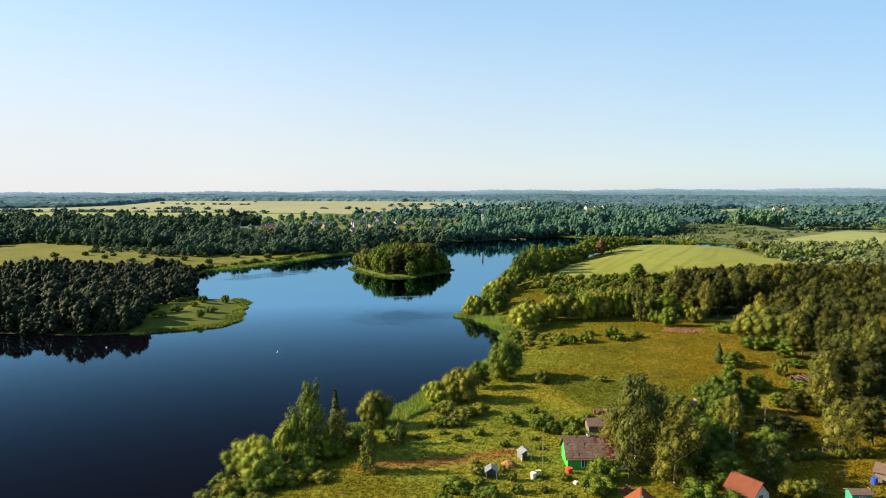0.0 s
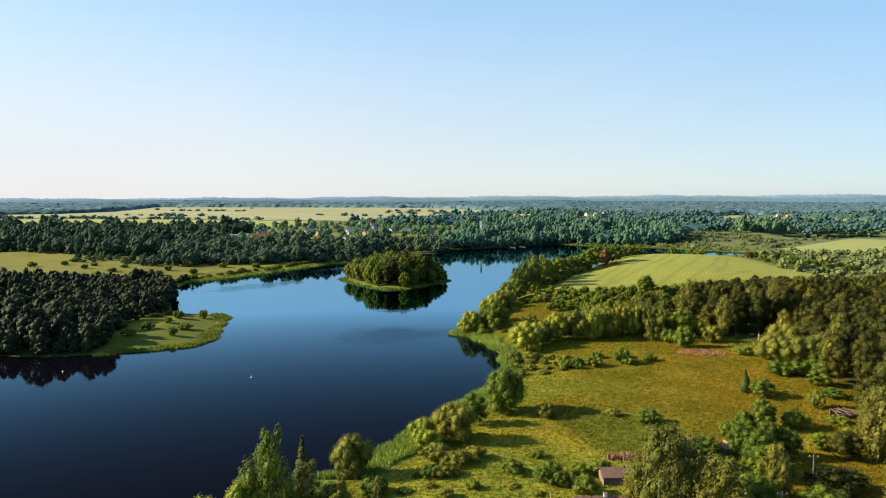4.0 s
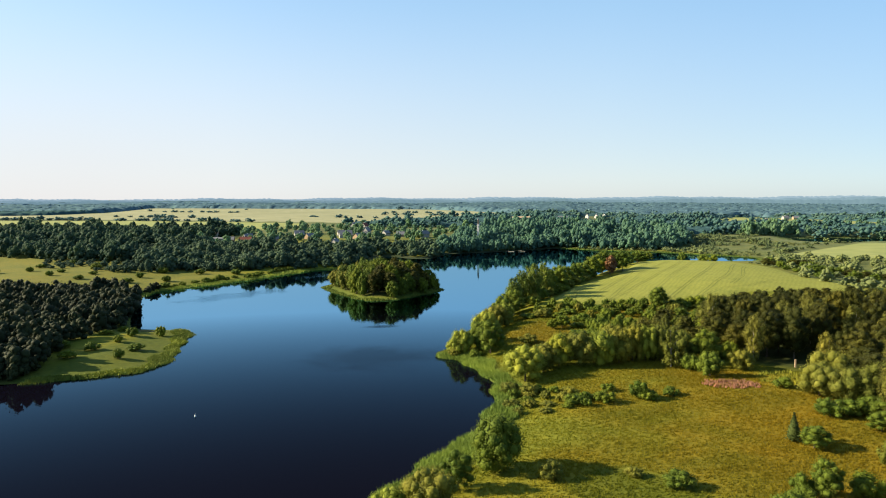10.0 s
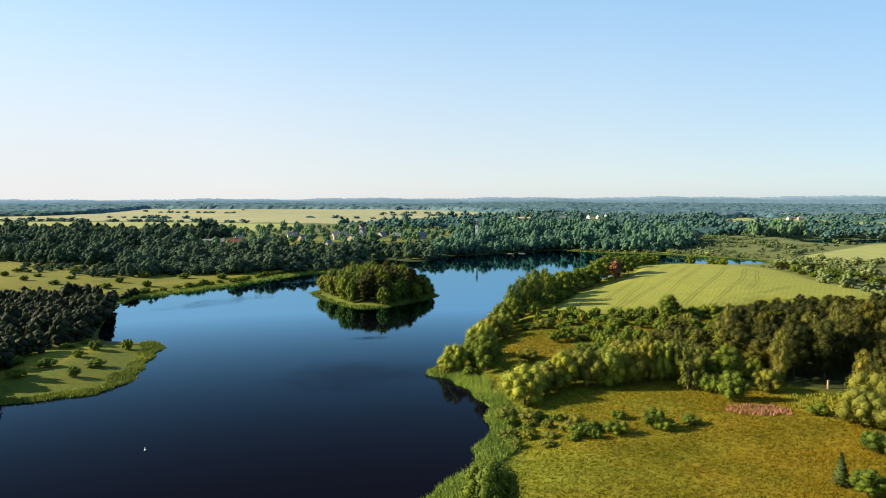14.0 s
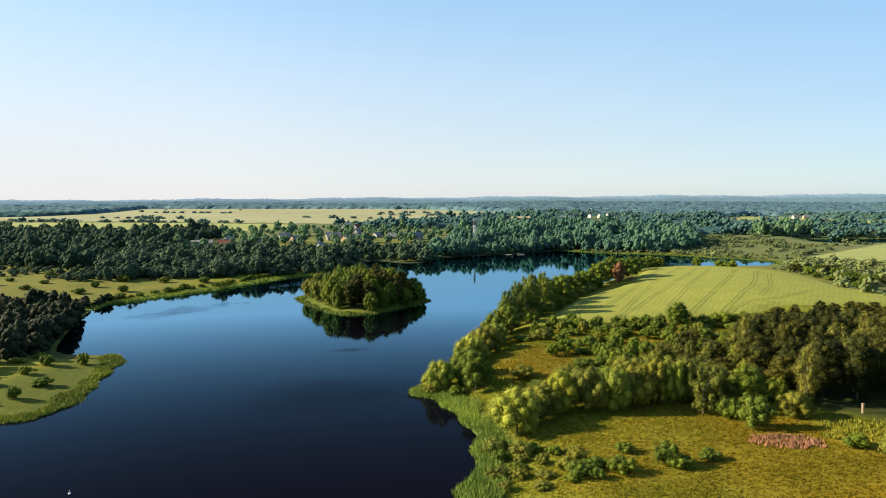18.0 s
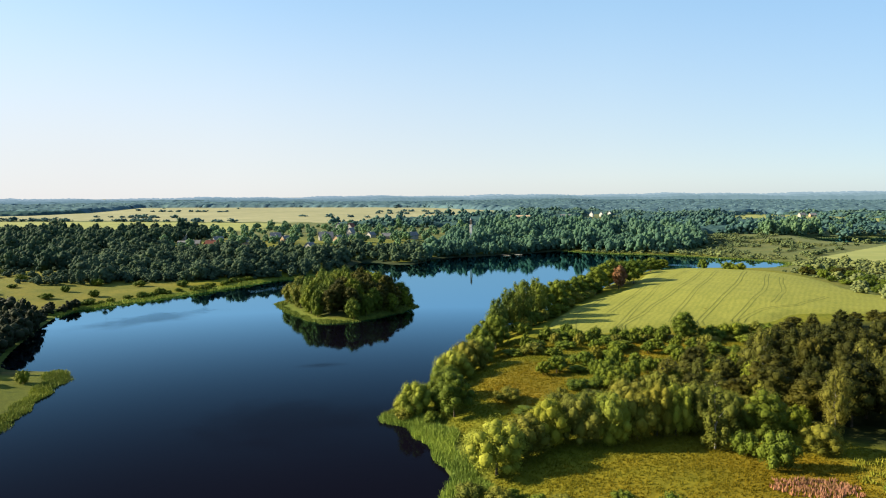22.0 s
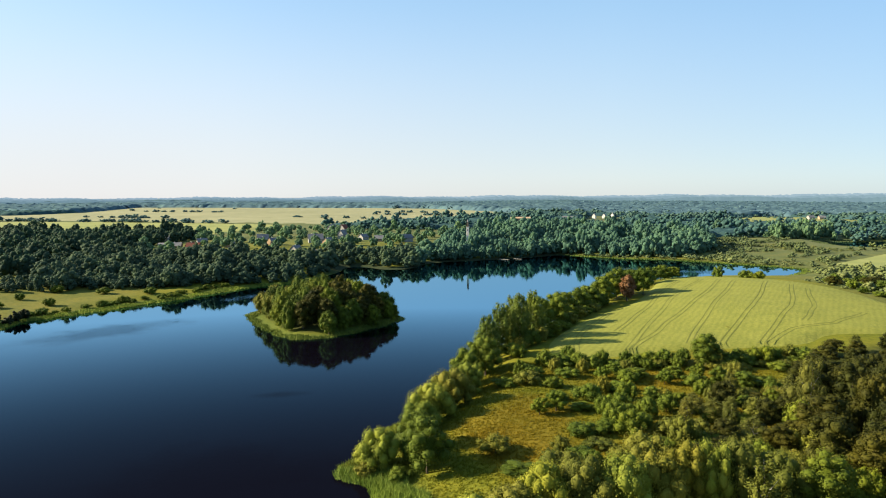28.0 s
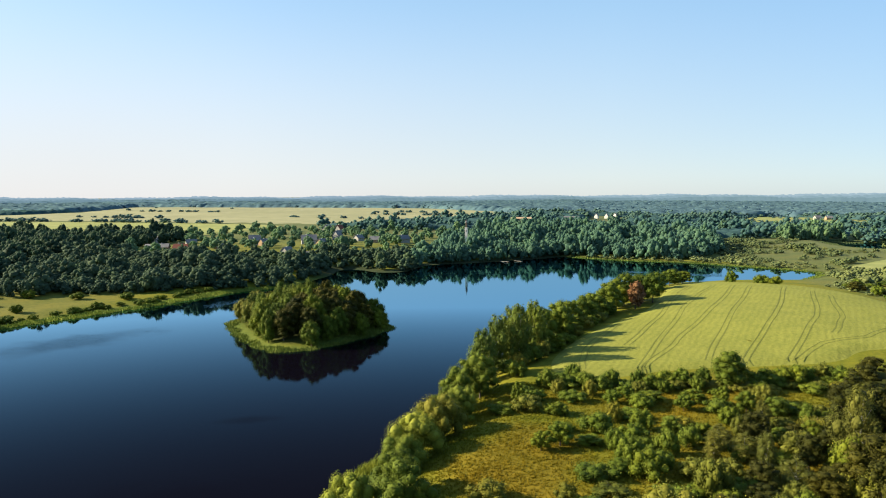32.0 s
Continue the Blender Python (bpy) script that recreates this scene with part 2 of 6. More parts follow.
for node, low, high in ((rough, 0.015, 0.08), (gust, 0.03, 0.4)):
    wl.new(breeze, node.inputs["Value"])
    for key, v in (("From Min", 0.0), ("From Max", 1.0), ("To Min", low), ("To Max", high)):
        node.inputs[key].default_value = v
wl.new(rough.outputs[0], gloss.inputs["Roughness"])
wl.new(gust.outputs[0], wave.inputs["Strength"])
wave.inputs["Distance"].default_value = 0.14
wl.new(grain(WATER, 1.3, 3.0), wave.inputs["Height"])
wl.new(wave.outputs["Normal"], gloss.inputs["Normal"])

CROP = plain("barley", (0.166, 0.184, 0.034), (0.260, 0.262, 0.053), 1.2, 0.95, 0.1, 0.7, 0.25)
# drill rows, bent a little, as a faint striping of the crop
cn, cl = CROP.node_tree.nodes, CROP.node_tree.links
drill, turned, at = cn.new("ShaderNodeTexWave"), cn.new("ShaderNodeMapping"), cn.new("ShaderNodeNewGeometry")
turned.inputs["Rotation"].default_value = (0, 0, radians(19))
drill.inputs["Scale"].default_value, drill.inputs["Distortion"].default_value, drill.inputs["Detail Scale"].default_value = 0.17, 5.0, 0.6
cl.new(at.outputs["Position"], turned.inputs["Vector"])
cl.new(turned.outputs[0], drill.inputs["Vector"])
crop_tone = cn["Principled BSDF"].inputs["Base Color"].links[0].from_socket
cl.new(blend(CROP, crop_tone, ramp(CROP, drill.outputs["Fac"], [(0.92, 0.93, 0.91), (1.03, 1.03, 1.02)], 0.1, 0.9), 1.0, "MULTIPLY"), cn["Principled BSDF"].inputs["Base Color"])
# straw colour with distance haze mixed in, lighter and bluer
HAY = plain("hazed_hay", (0.205, 0.213, 0.118), (0.335, 0.325, 0.185), 0.05, 0.95, 0.1, 0.4, 0.3)
HAY_GREEN = plain("green_hay", (0.165, 0.198, 0.065), (0.29, 0.30, 0.105), 0.05, 0.95, 0.1, 0.4, 0.3)
TRACK = plain("flattened_crop", (0.112, 0.127, 0.026), (0.170, 0.180, 0.040), 1.2, 0.95, 0.1, 0.7, 0.25)


# ---- mesh helpers ----
def mesh_of(name, verts, tris, material=None, smooth=False):
    """A mesh from arrays of places and triangles."""
    verts, tris = np.asarray(verts, np.float32), np.asarray(tris, np.int32)
    me = bpy.data.meshes.new(name)
    me.vertices.add(len(verts))
    me.vertices.foreach_set("co", verts.ravel())
    me.loops.add(tris.size)
    me.loops.foreach_set("vertex_index", tris.ravel())
    me.polygons.add(len(tris))
    me.polygons.foreach_set("loop_start", np.arange(0, tris.size, tris.shape[1], dtype=np.int32))
    me.update(calc_edges=True)
    if smooth:
        me.shade_smooth()
    if material:
        me.materials.append(material)
    return me


def part(name, bm, material, parent, label=""):
    """Links a bmesh, or a finished mesh, as one object under a thing or a part."""
    if isinstance(bm, bpy.types.Mesh):
        me = bm
    else:
        me = bpy.data.meshes.new(name)
        bm.to_mesh(me)
        bm.free()
        me.materials.append(material)
    ob = new(name, me)
    ob.parent = parent
    return tagged(ob, label)


def base(name, x, y, z=None, turn=0.0):
    """An empty at a thing's base, on the ground."""
    e = new(name)
    e.matrix_world = pose(x, y, float(height(x, y)) if z is None else z, 0, 0, turn)
    return e


def inside(poly, x, y):
    return apart_from(np.array(poly, float), x, y) < 0


def tube(points, radii, sides=7):
    """A tapered tube along points."""
    points = np.asarray(points, float)
    v, f = [], []
    for k, (p, r) in enumerate(zip(points, radii)):
        way = points[min(k + 1, len(points) - 1)] - points[max(k - 1, 0)]
        way = way / (np.linalg.norm(way) + 1e-9)
        u = np.cross(way, (0.3, 1, 0.1))
        u /= np.linalg.norm(u)
        w = np.cross(way, u)
        for a in np.arange(sides) * 2 * np.pi / sides:
            v.append(p + r * (np.cos(a) * u + np.sin(a) * w))
    for k in range(len(points) - 1):
        for i in range(sides):
            a, b = k * sides + i, k * sides + (i + 1) % sides
            f += [(a, b, b + sides), (a, b + sides, a + sides)]
    return np.array(v), np.array(f)


def joined(pieces):
    v, f, n = [], [], 0
    for pv, pf in pieces:
        v.append(pv)
        f.append(pf + n)
        n += len(pv)
    return np.concatenate(v), np.concatenate(f)


def ball(level):
    bm = bmesh.new()
    bmesh.ops.create_icosphere(bm, subdivisions=level, radius=1)
    v, f = np.array([p.co[:] for p in bm.verts]), np.array([[p.index for p in q.verts] for q in bm.faces])
    bm.free()
    return v, f


BALL1, BALL2 = ball(1), ball(2)
EIGHT = (np.array([(1, 0, 0), (0, 1, 0), (-1, 0, 0), (0, -1, 0), (0, 0, 1), (0, 0, -1)], float),
         np.array([(0, 1, 4), (1, 2, 4), (2, 3, 4), (3, 0, 4), (1, 0, 5), (2, 1, 5), (3, 2, 5), (0, 3, 5)]))


def leaf_quads(rng, places, facing, size, hang=False):
    """Bent leaf sprays at places, two triangles each; hanging ones are long and narrow."""
    n = len(places)
    facing = facing / (np.linalg.norm(facing, axis=1, keepdims=True) + 1e-9)
    u = np.cross(facing, np.cross((0.0, 0.0, 1.0), facing) + rng.normal(0, 0.12, (n, 3)) if hang else rng.normal(size=(n, 3)))
    u /= np.linalg.norm(u, axis=1, keepdims=True) + 1e-9
    w = np.cross(facing, u)
    s = size * rng.uniform(0.55, 1.25, (n, 1))
    if hang:
        u, w = u * 1.3, w * 0.65
    k = rng.uniform(0.6, 1.0, (n, 4, 1))
    v = np.stack([places - u * s * k[:, 0], places - w * s * k[:, 1] * 0.75 - facing * s * 0.25, places + u * s * k[:, 2],
                  places + w * s * k[:, 3] * 0.75 - facing * s * 0.25], 1).reshape(-1, 3)
    q = np.arange(n)[:, None] * 4
    return v, np.concatenate([q + (0, 1, 2), q + (0, 2, 3)])


def lobes_of(kind, rng, H, R):
    """The rounded masses of a crown: places and radii (n, 3 each)."""
    c, r = [], []
    if kind == "grove":
        for k in range(18):
            z = 1 - 1.7 * (k + 0.5) / 18
            a, flat = k * 2.4 + rng.uniform(-0.6, 0.6), np.sqrt(max(0.05, 1 - z * z))
            off, q = rng.uniform(0.5, 0.92), R * rng.uniform(0.2, 0.42)
            c.append((off * R * flat * np.cos(a), off * R * flat * np.sin(a), H * (0.47 + 0.40 * z * rng.uniform(0.8, 1.1))))
            r.append((q, q, q * rng.uniform(0.8, 1.15)))
        c.append((0, 0, 0.5 * H))
        r.append((0.7 * R, 0.7 * R, 0.38 * H))
    elif kind in ("birch", "poplar"):
        n = 26 if kind == "birch" else 22
        for k in range(n):
            t = (0.09 if kind == "birch" else 0.04) + 0.87 * (k + rng.uniform(0, 0.7)) / n
            wide = R * max(0.26, 1 - (abs(t - 0.46) / 0.62) ** 2.2) * rng.uniform(0.75, 1.15)
            if kind == "poplar":
                wide = R * (0.25 + 0.85 * (1 - t) ** 0.8) * rng.uniform(0.85, 1.1)
            a = k * 2.4 + rng.uniform(-0.5, 0.5)
            off = wide * rng.uniform(0.3, 0.85)
            c.append((off * np.cos(a), off * np.sin(a), t * H))
            q = max(0.18 * R, wide * rng.uniform(0.26, 0.42))
            r.append((q, q, q * rng.uniform(1.4, 2.2)))
    else:
        n, mid, tall = {"broad": (24, 0.52, 0.40), "willow": (30, 0.48, 0.38), "round": (32, 0.47, 0.42), "bush": (14, 0.42, 0.30), "clump": (8, 0.5, 0.36), "tuft": (3, 0.48, 0.3)}[kind]
        small = {"broad": 0.82, "willow": 0.78, "round": 0.75, "bush": 0.86}.get(kind, 1)
        for k in range(n):
            z = 1 - 1.85 * (k + 0.5) / n
            a, flat = k * 2.4 + rng.uniform(-0.5, 0.5), np.sqrt(max(0.05, 1 - z * z))
            off = rng.uniform(0.5, 0.86) * (2 - small) ** 0.5
            c.append((off * R * flat * np.cos(a), off * R * flat * np.sin(a), H * (mid + tall * z * rng.uniform(0.8, 1.1))))
            q = R * rng.uniform(0.26, 0.46) * small
            r.append((q, q, q * rng.uniform(0.8, 1.05)))
        c.append((0, 0, mid * H))
        r.append((0.78 * R, 0.78 * R, 0.43 * H) if kind == "round" else (0.62 * R, 0.62 * R, 0.34 * H))
    return np.array(c), np.array(r)


def crown(kind, seed, H, R, leaves, leaf, core=BALL1, dense=0.0):
    """A crown of leaf sprays on lobes, with a dense heart."""
    rng = np.random.default_rng(seed)
    if kind == "spruce":
        t = rng.uniform(0.06, 1, leaves) ** 0.75
        level = np.round(t * 15) / 15 + rng.normal(0, 0.012, leaves)
        a = rng.uniform(0, 2 * np.pi, leaves)
        out = R * (1.03 - level) * rng.uniform(0.35, 1.05, leaves) * (0.85 + 0.25 * np.sin(a * 5 + level * 40))
        p = np.stack([out * np.cos(a), out * np.sin(a), H * level - 0.25 * out], 1)
        f = np.stack([np.cos(a), np.sin(a), np.full(leaves, 0.9)], 1) + rng.normal(0, 0.35, (leaves, 3))
        v = BALL2[0] * (R * 0.62, R * 0.62, H * 0.47) + (0, 0, H * 0.47)
        v[:, :2] *= np.clip(1.35 - v[:, 2:] / H * 1.25, 0.05, 1.3)
        return joined([leaf_quads(rng, p, f, leaf), (v, BALL2[1])])
    c, r = lobes_of(kind, rng, H, R)
    pick = rng.choice(len(c), leaves * 3, p=r[:, 0] ** 2 / (r[:, 0] ** 2).sum())
    d = rng.normal(size=(leaves * 3, 3))
    d /= np.linalg.norm(d, axis=1, keepdims=True)
    p = c[pick] + d * r[pick] * (0.86 + 0.46 * rng.random((leaves * 3, 1)) ** 1.7)
    deep = (((p[:, None] - c[None]) / (r[None] * 0.85)) ** 2).sum(2).min(1) < 1
    keep = np.flatnonzero(~deep & (p[:, 2] > 0.04 * H))[:leaves]
    p, d = p[keep], d[keep]
    f = d + rng.normal(0, 0.40, p.shape) + (0, 0, 0.15)
    pieces = [leaf_quads(rng, p, f, leaf, kind == "birch")]
    cv, cf = core
    shrink = 0.6 if kind in ("birch", "poplar") else 0.85
    shrink = dense or shrink
    for q, s in zip(c, r):
        pieces.append((cv * s * shrink * rng.uniform(0.82, 1.1, (len(cv), 1)) + q, cf))
    return joined(pieces)


def trunk(seed, H, R, thick, limbs=4, reach=0.85):
    rng = np.random.default_rng(seed)
    bend = rng.uniform(-0.03, 0.03, 2) * H
    pts = [(bend[0] * t * t, bend[1] * t * t, H * t * reach - (0.4 if t == 0 else 0)) for t in (0, 0.15, 0.4, 0.7, 1)]
    pieces = [tube(pts, [thick * k for k in (1.35, 1, 0.75, 0.45, 0.12)], 8)]
    for k in range(limbs):
        a, z = k * 2.4 + rng.uniform(0, 1), H * (0.28 + 0.36 * k / limbs)
        o = R * rng.uniform(0.45, 0.7)
        pieces.append(tube([(0, 0, z), (o * 0.5 * np.cos(a), o * 0.5 * np.sin(a), z + 0.08 * H), (o * np.cos(a), o * np.sin(a), z + 0.2 * H)],
                           [thick * 0.45, thick * 0.3, thick * 0.08], 5))
    v, f = joined(pieces)
    stem = len(pieces[0][0])
    for k in range(limbs):
        first = stem + 15 * k
        f[f == first] = np.argmin(((v[:stem] - v[first]) ** 2).sum(1))
    used, f = np.unique(f, return_inverse=True)
    return v[used], f.reshape(-1, 3)


# ---- plan of the lake and the lie of the land ----
LAKE = [(-80, 60), (-53, 101), (-47, 126), (-35, 138), (-32.5, 148), (-30, 161), (-25.5, 173), (-21, 186), (-17.8, 197), (-17, 208), (-17, 222),
        (-18.5, 230), (-22.5, 239), (-27, 249), (-32, 256), (-38.5, 260), (-37, 269), (-35.5, 280), (-34.5, 291), (-31.5, 310), (-29, 345),
        (-20, 375), (-8, 412), (6, 450), (24, 495), (50, 532), (82, 552), (110, 566), (127, 590), (142, 616), (139, 634), (111, 656),
        (72, 682), (35, 691), (-6, 716), (-22, 702), (-64, 665)]
LAKE += [(-96, 641), (-103, 600), (-119, 592), (-136, 606), (-147, 602), (-143, 565), (-151, 514), (-165, 494), (-175, 465),
         (-183, 440), (-203, 394), (-206, 375), (-183, 329), (-166, 300), (-156, 289), (-139, 288), (-131, 280), (-122, 257),
         (-115, 233), (-125, 221), (-138, 214), (-156, 207), (-190, 206), (-280, 196), (-330, 130), (-250, 60), (-150, 30)]
ISLAND = [(-128, 417), (-119, 399), (-106, 383), (-91, 370), (-79, 376), (-70, 394), (-64, 412), (-72, 423), (-84, 434),
          (-104, 438), (-120, 430)]
POND = [(238, 848), (246, 822), (262, 810), (292, 826), (345, 836), (352, 905), (300, 908), (262, 900), (243, 888)]


def rounded(points, steps=4):
    """A closed smooth line through the points."""
    p = np.array(points, float)
    a, b, c, d = np.roll(p, 1, 0), p, np.roll(p, -1, 0), np.roll(p, -2, 0)
    out = [0.5 * (2 * b + (c - a) * t + (2 * a - 5 * b + 4 * c - d) * t * t + (3 * b - a - 3 * c + d) * t ** 3)
           for t in np.arange(steps) / steps]
    return np.stack(out, 1).reshape(-1, 2)


def apart_from(line, x, y):
    """Metres from a closed line: positive outside, negative inside."""
    x, y = np.asarray(x, float), np.asarray(y, float)
    best, inside = np.full(x.shape, 1e18), np.zeros(x.shape, bool)
    for (ax, ay), (bx, by) in zip(line, np.roll(line, -1, 0)):
        ex, ey = bx - ax, by - ay
        t = np.clip(((x - ax) * ex + (y - ay) * ey) / (ex * ex + ey * ey + 1e-9), 0, 1)
        best = np.minimum(best, (x - ax - t * ex) ** 2 + (y - ay - t * ey) ** 2)
        if ey:
            inside ^= ((ay > y) != (by > y)) & (x < ex * (y - ay) / ey + ax)
    return np.where(inside, -1, 1) * np.sqrt(best)


def ease(a, b, v):
    t = np.clip((np.asarray(v, float) - a) / (b - a), 0, 1)
    return t * t * (3 - 2 * t)


LAKE_LINE, ISLAND_LINE, POND_LINE = rounded(LAKE), rounded(ISLAND), rounded(POND)


def from_shore(x, y):
    """Metres inland from the nearest water's edge (negative out on the water)."""
    return np.minimum(np.maximum(apart_from(LAKE_LINE, x, y), -apart_from(ISLAND_LINE, x, y)), apart_from(POND_LINE, x, y))


def height(x, y):
    """The ground's height over the lake."""
    x, y = np.asarray(x, float), np.asarray(y, float)
    d = from_shore(x, y)
    east = 0.9 + 1.6 * ease(170, 240, y) + 2.0 * ease(235, 300, y) + 1.2 * ease(295, 345, y)
    east += 5.5 * np.exp(-((x - 70) / 64) ** 2 - ((y - 425) / 78) ** 4)
    west = 1.5 + 3.0 * ease(20, 90, d) + 4.0 * ease(450, 600, y)
    north = 1.2 + 5.5 * ease(15, 120, d) * ease(120, -20, x) + 1.0 * ease(60, 300, d)
    land = east + (west - east) * ease(-60, -130, x)
    land = land + (north - land) * ease(520, 620, y) * ease(-160, -110, x)
    far = np.hypot(x, y)
    land = land + 6.0 * ease(650, 1300, far) + 20.0 * ease(1300, 4400, far)
    wave = np.sin(x * 0.043 + 1.3 * np.sin(y * 0.021)) * np.sin(y * 0.037 + 0.6) + 0.5 * np.sin(x * 0.11 + y * 0.07)
    land = land + 0.25 * wave + ease(900, 2500, far) * 3.0 * np.sin(x * 0.0041 + 0.7) * np.sin(y * 0.0033)
    inland = ease(0, 22, d)
    z = np.clip(d, 0, 5) * 0.07 + land * inland
    return np.where(d < 0, np.maximum(d * 0.22, -3.0), z)


# ---- ground, water ----
def spaced(marks):
    """Grid lines from (from, to, step) stretches, and growing steps at both ends."""
    out = []
    for a, b, s in marks:
        out += list(np.arange(a, b, s))
    low, high, s = out[0], out[-1], marks[0][2]
    while low > -4900:
        s *= 1.13
        low -= s
        out.insert(0, low)
    s = marks[-1][2]
    while high < 4950:
        s *= 1.10
        high += s
        out.append(high)
    return np.array(out)


gx = spaced([(-420, -230, 5), (-230, 150, 2.5), (150, 340, 5)])
gy = spaced([(-60, 90, 6), (90, 450, 2.5), (450, 900, 5)])
gy = gy[gy > -700]
GX, GY = np.meshgrid(gx, gy)
GZ = height(GX, GY)
ny, nx = GX.shape
idx = np.arange(nx * ny).reshape(ny, nx)
quads = np.stack([idx[:-1, :-1], idx[:-1, 1:], idx[1:, 1:], idx[1:, :-1]], -1).reshape(-1, 4)
ground_mesh = mesh_of("ground", np.stack([GX, GY, GZ], -1).reshape(-1, 3), quads, GROUND, smooth=True)

MEADOW_GOLD, SLOPE_GOLD, MEADOW_GREEN, SHORE_REED, FOREST_FLOOR = (0.205, 0.154, 0.009), (0.215, 0.160, 0.012), (0.192, 0.196, 0.017), (0.13, 0.17, 0.030), (0.045, 0.055, 0.015)
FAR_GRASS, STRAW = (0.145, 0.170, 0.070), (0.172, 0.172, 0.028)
FOREST_EAST = [(42, 256), (41, 288), (51, 316), (64, 337), (84, 351), (120, 355), (190, 345), (190, 178), (100, 168), (76, 178), (64, 205), (66, 240)]
FOREST_WEST = [(-143, 217), (-156, 248), (-160, 282), (-166, 298), (-182, 326), (-197, 352), (-216, 354), (-250, 338), (-290, 320), (-440, 285), (-440, 196), (-280, 198), (-190, 205), (-156, 208)]
LUSH = [(-2, 166), (3, 174), (10, 177), (18, 172), (22, 163), (19, 154), (11, 150), (5.5, 151.5), (0.5, 162)]
GOLD_PATCHES = [[(-13, 167), (-1, 168), (1, 160), (5, 155), (9, 147), (-9, 144), (-18, 146), (-15, 158)], [(-23, 280), (-16, 285), (-11, 298), (-1, 297), (2, 282), (-5, 262), (-10, 259), (-18, 270)]]
YELLOW_PATCHES = [[(46, 232), (47, 242), (60, 245), (60, 238), (56, 227), (50, 226)], [(41, 155), (46, 170), (57, 172), (52, 160)]]
BARE = [(-32, 110), (-20, 113), (-12, 116), (-5, 121), (-6, 124), (-16, 119), (-24, 116), (-32, 113)]


def cover_of(X, Y):
    """The colour of what grows on the ground."""
    cov = np.empty((*X.shape, 3))
    cov[:] = MEADOW_GREEN

    def spread(mask, colour):
        cov[:] = cov * (1 - mask[..., None]) + np.array(colour) * mask[..., None]

    def patch_of(poly, soft):
        return ease(soft, -soft, apart_from(np.array(poly, float), X, Y) + 2.0 * (wander - 0.5))

    shore = from_shore(X, Y)
    wander = 0.5 + 0.5 * np.sin(X * 0.09 + 2 * np.sin(Y * 0.05)) * np.sin(Y * 0.08 + 1.1 * np.sin(X * 0.06))
    fine = 0.5 + 0.5 * np.sin(X * 0.31 + 1.7 * np.sin(Y * 0.23)) * np.sin(Y * 0.27 + 1.3 * np.sin(X * 0.19))
    spread(ease(-5, 40, X + 14 * (fine - 0.5)) * ease(5, 22, shore) * ease(250, 235, Y), MEADOW_GOLD)
    spread(0.55 * ease(0.35, 0.9, wander) * ease(6, 22, shore) * ease(-60, -20, X) * ease(345, 320, Y), MEADOW_GOLD)
    spread(0.5 * ease(246, 258, Y) * ease(0.1, 0.6, wander) * ease(6, 22, shore) * ease(-60, -20, X) * ease(345, 320, Y), SLOPE_GOLD)
    for poly, colour in zip(GOLD_PATCHES, ((0.270, 0.240, 0.022), SLOPE_GOLD)):
        spread(0.85 * patch_of(poly, 3.0), colour)
    spread(0.95 * patch_of(LUSH, 1.2), (0.122, 0.136, 0.011))
    for poly in YELLOW_PATCHES:
        spread(0.7 * patch_of(poly, 3.0) * ease(0.2, 0.6, fine), (0.30, 0.27, 0.03))
    spread(ease(-190, -215, X) * ease(325, 345, Y) * ease(560, 520, Y), STRAW)
    spread(ease(34, 16, np.hypot(X + 8, (Y - 126) / 0.9)), (0.235, 0.245, 0.026))
    spread(ease(95, 120, X) * ease(365, 395, Y), (0.145, 0.165, 0.050))
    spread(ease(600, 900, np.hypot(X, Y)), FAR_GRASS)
    spread(ease(4, -6, apart_from(np.array(FOREST_EAST, float), X, Y)), FOREST_FLOOR)
    spread(ease(4, -6, apart_from(np.array(FOREST_WEST, float), X, Y)), FOREST_FLOOR)
    spread(ease(9, 3, shore), SHORE_REED)
    spread(ease(11, 4, shore) * ease(540, 580, Y), (0.085, 0.11, 0.03))
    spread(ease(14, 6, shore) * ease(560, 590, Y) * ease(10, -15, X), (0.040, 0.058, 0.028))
    spread(ease(14, 6, shore) * ease(-138, -146, X) * ease(300, 280, Y), FOREST_FLOOR)
    spread(ease(-5, -8, apart_from(ISLAND_LINE, X, Y)), FOREST_FLOOR)
    spread(ease(-100, -112, X) * ease(310, 296, Y) * ease(0, 1.5, shore) * ease(-148, -138, X), (0.100, 0.124, 0.014))
    spread(ease(1.5, -1.5, apart_from(np.array(BARE, float), X, Y)) * ease(0.05, 0.5, wander + 0.2), (0.27, 0.14, 0.035))
    return cov


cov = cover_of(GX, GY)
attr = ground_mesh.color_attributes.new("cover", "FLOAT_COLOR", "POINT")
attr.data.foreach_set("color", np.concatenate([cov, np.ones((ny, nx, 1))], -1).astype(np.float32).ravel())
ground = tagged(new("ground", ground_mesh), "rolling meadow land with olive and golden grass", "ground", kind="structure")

bm = bmesh.new()
bmesh.ops.create_grid(bm, x_segments=8, y_segments=8, size=1)
bmesh.ops.scale(bm, vec=(420, 480, 1), verts=bm.verts)
bmesh.ops.translate(bm, vec=(-20, 440, 0), verts=bm.verts)
tagged(part("water", bm, WATER, None), "calm dark blue lake water mirroring the sky", "lake", kind="structure")


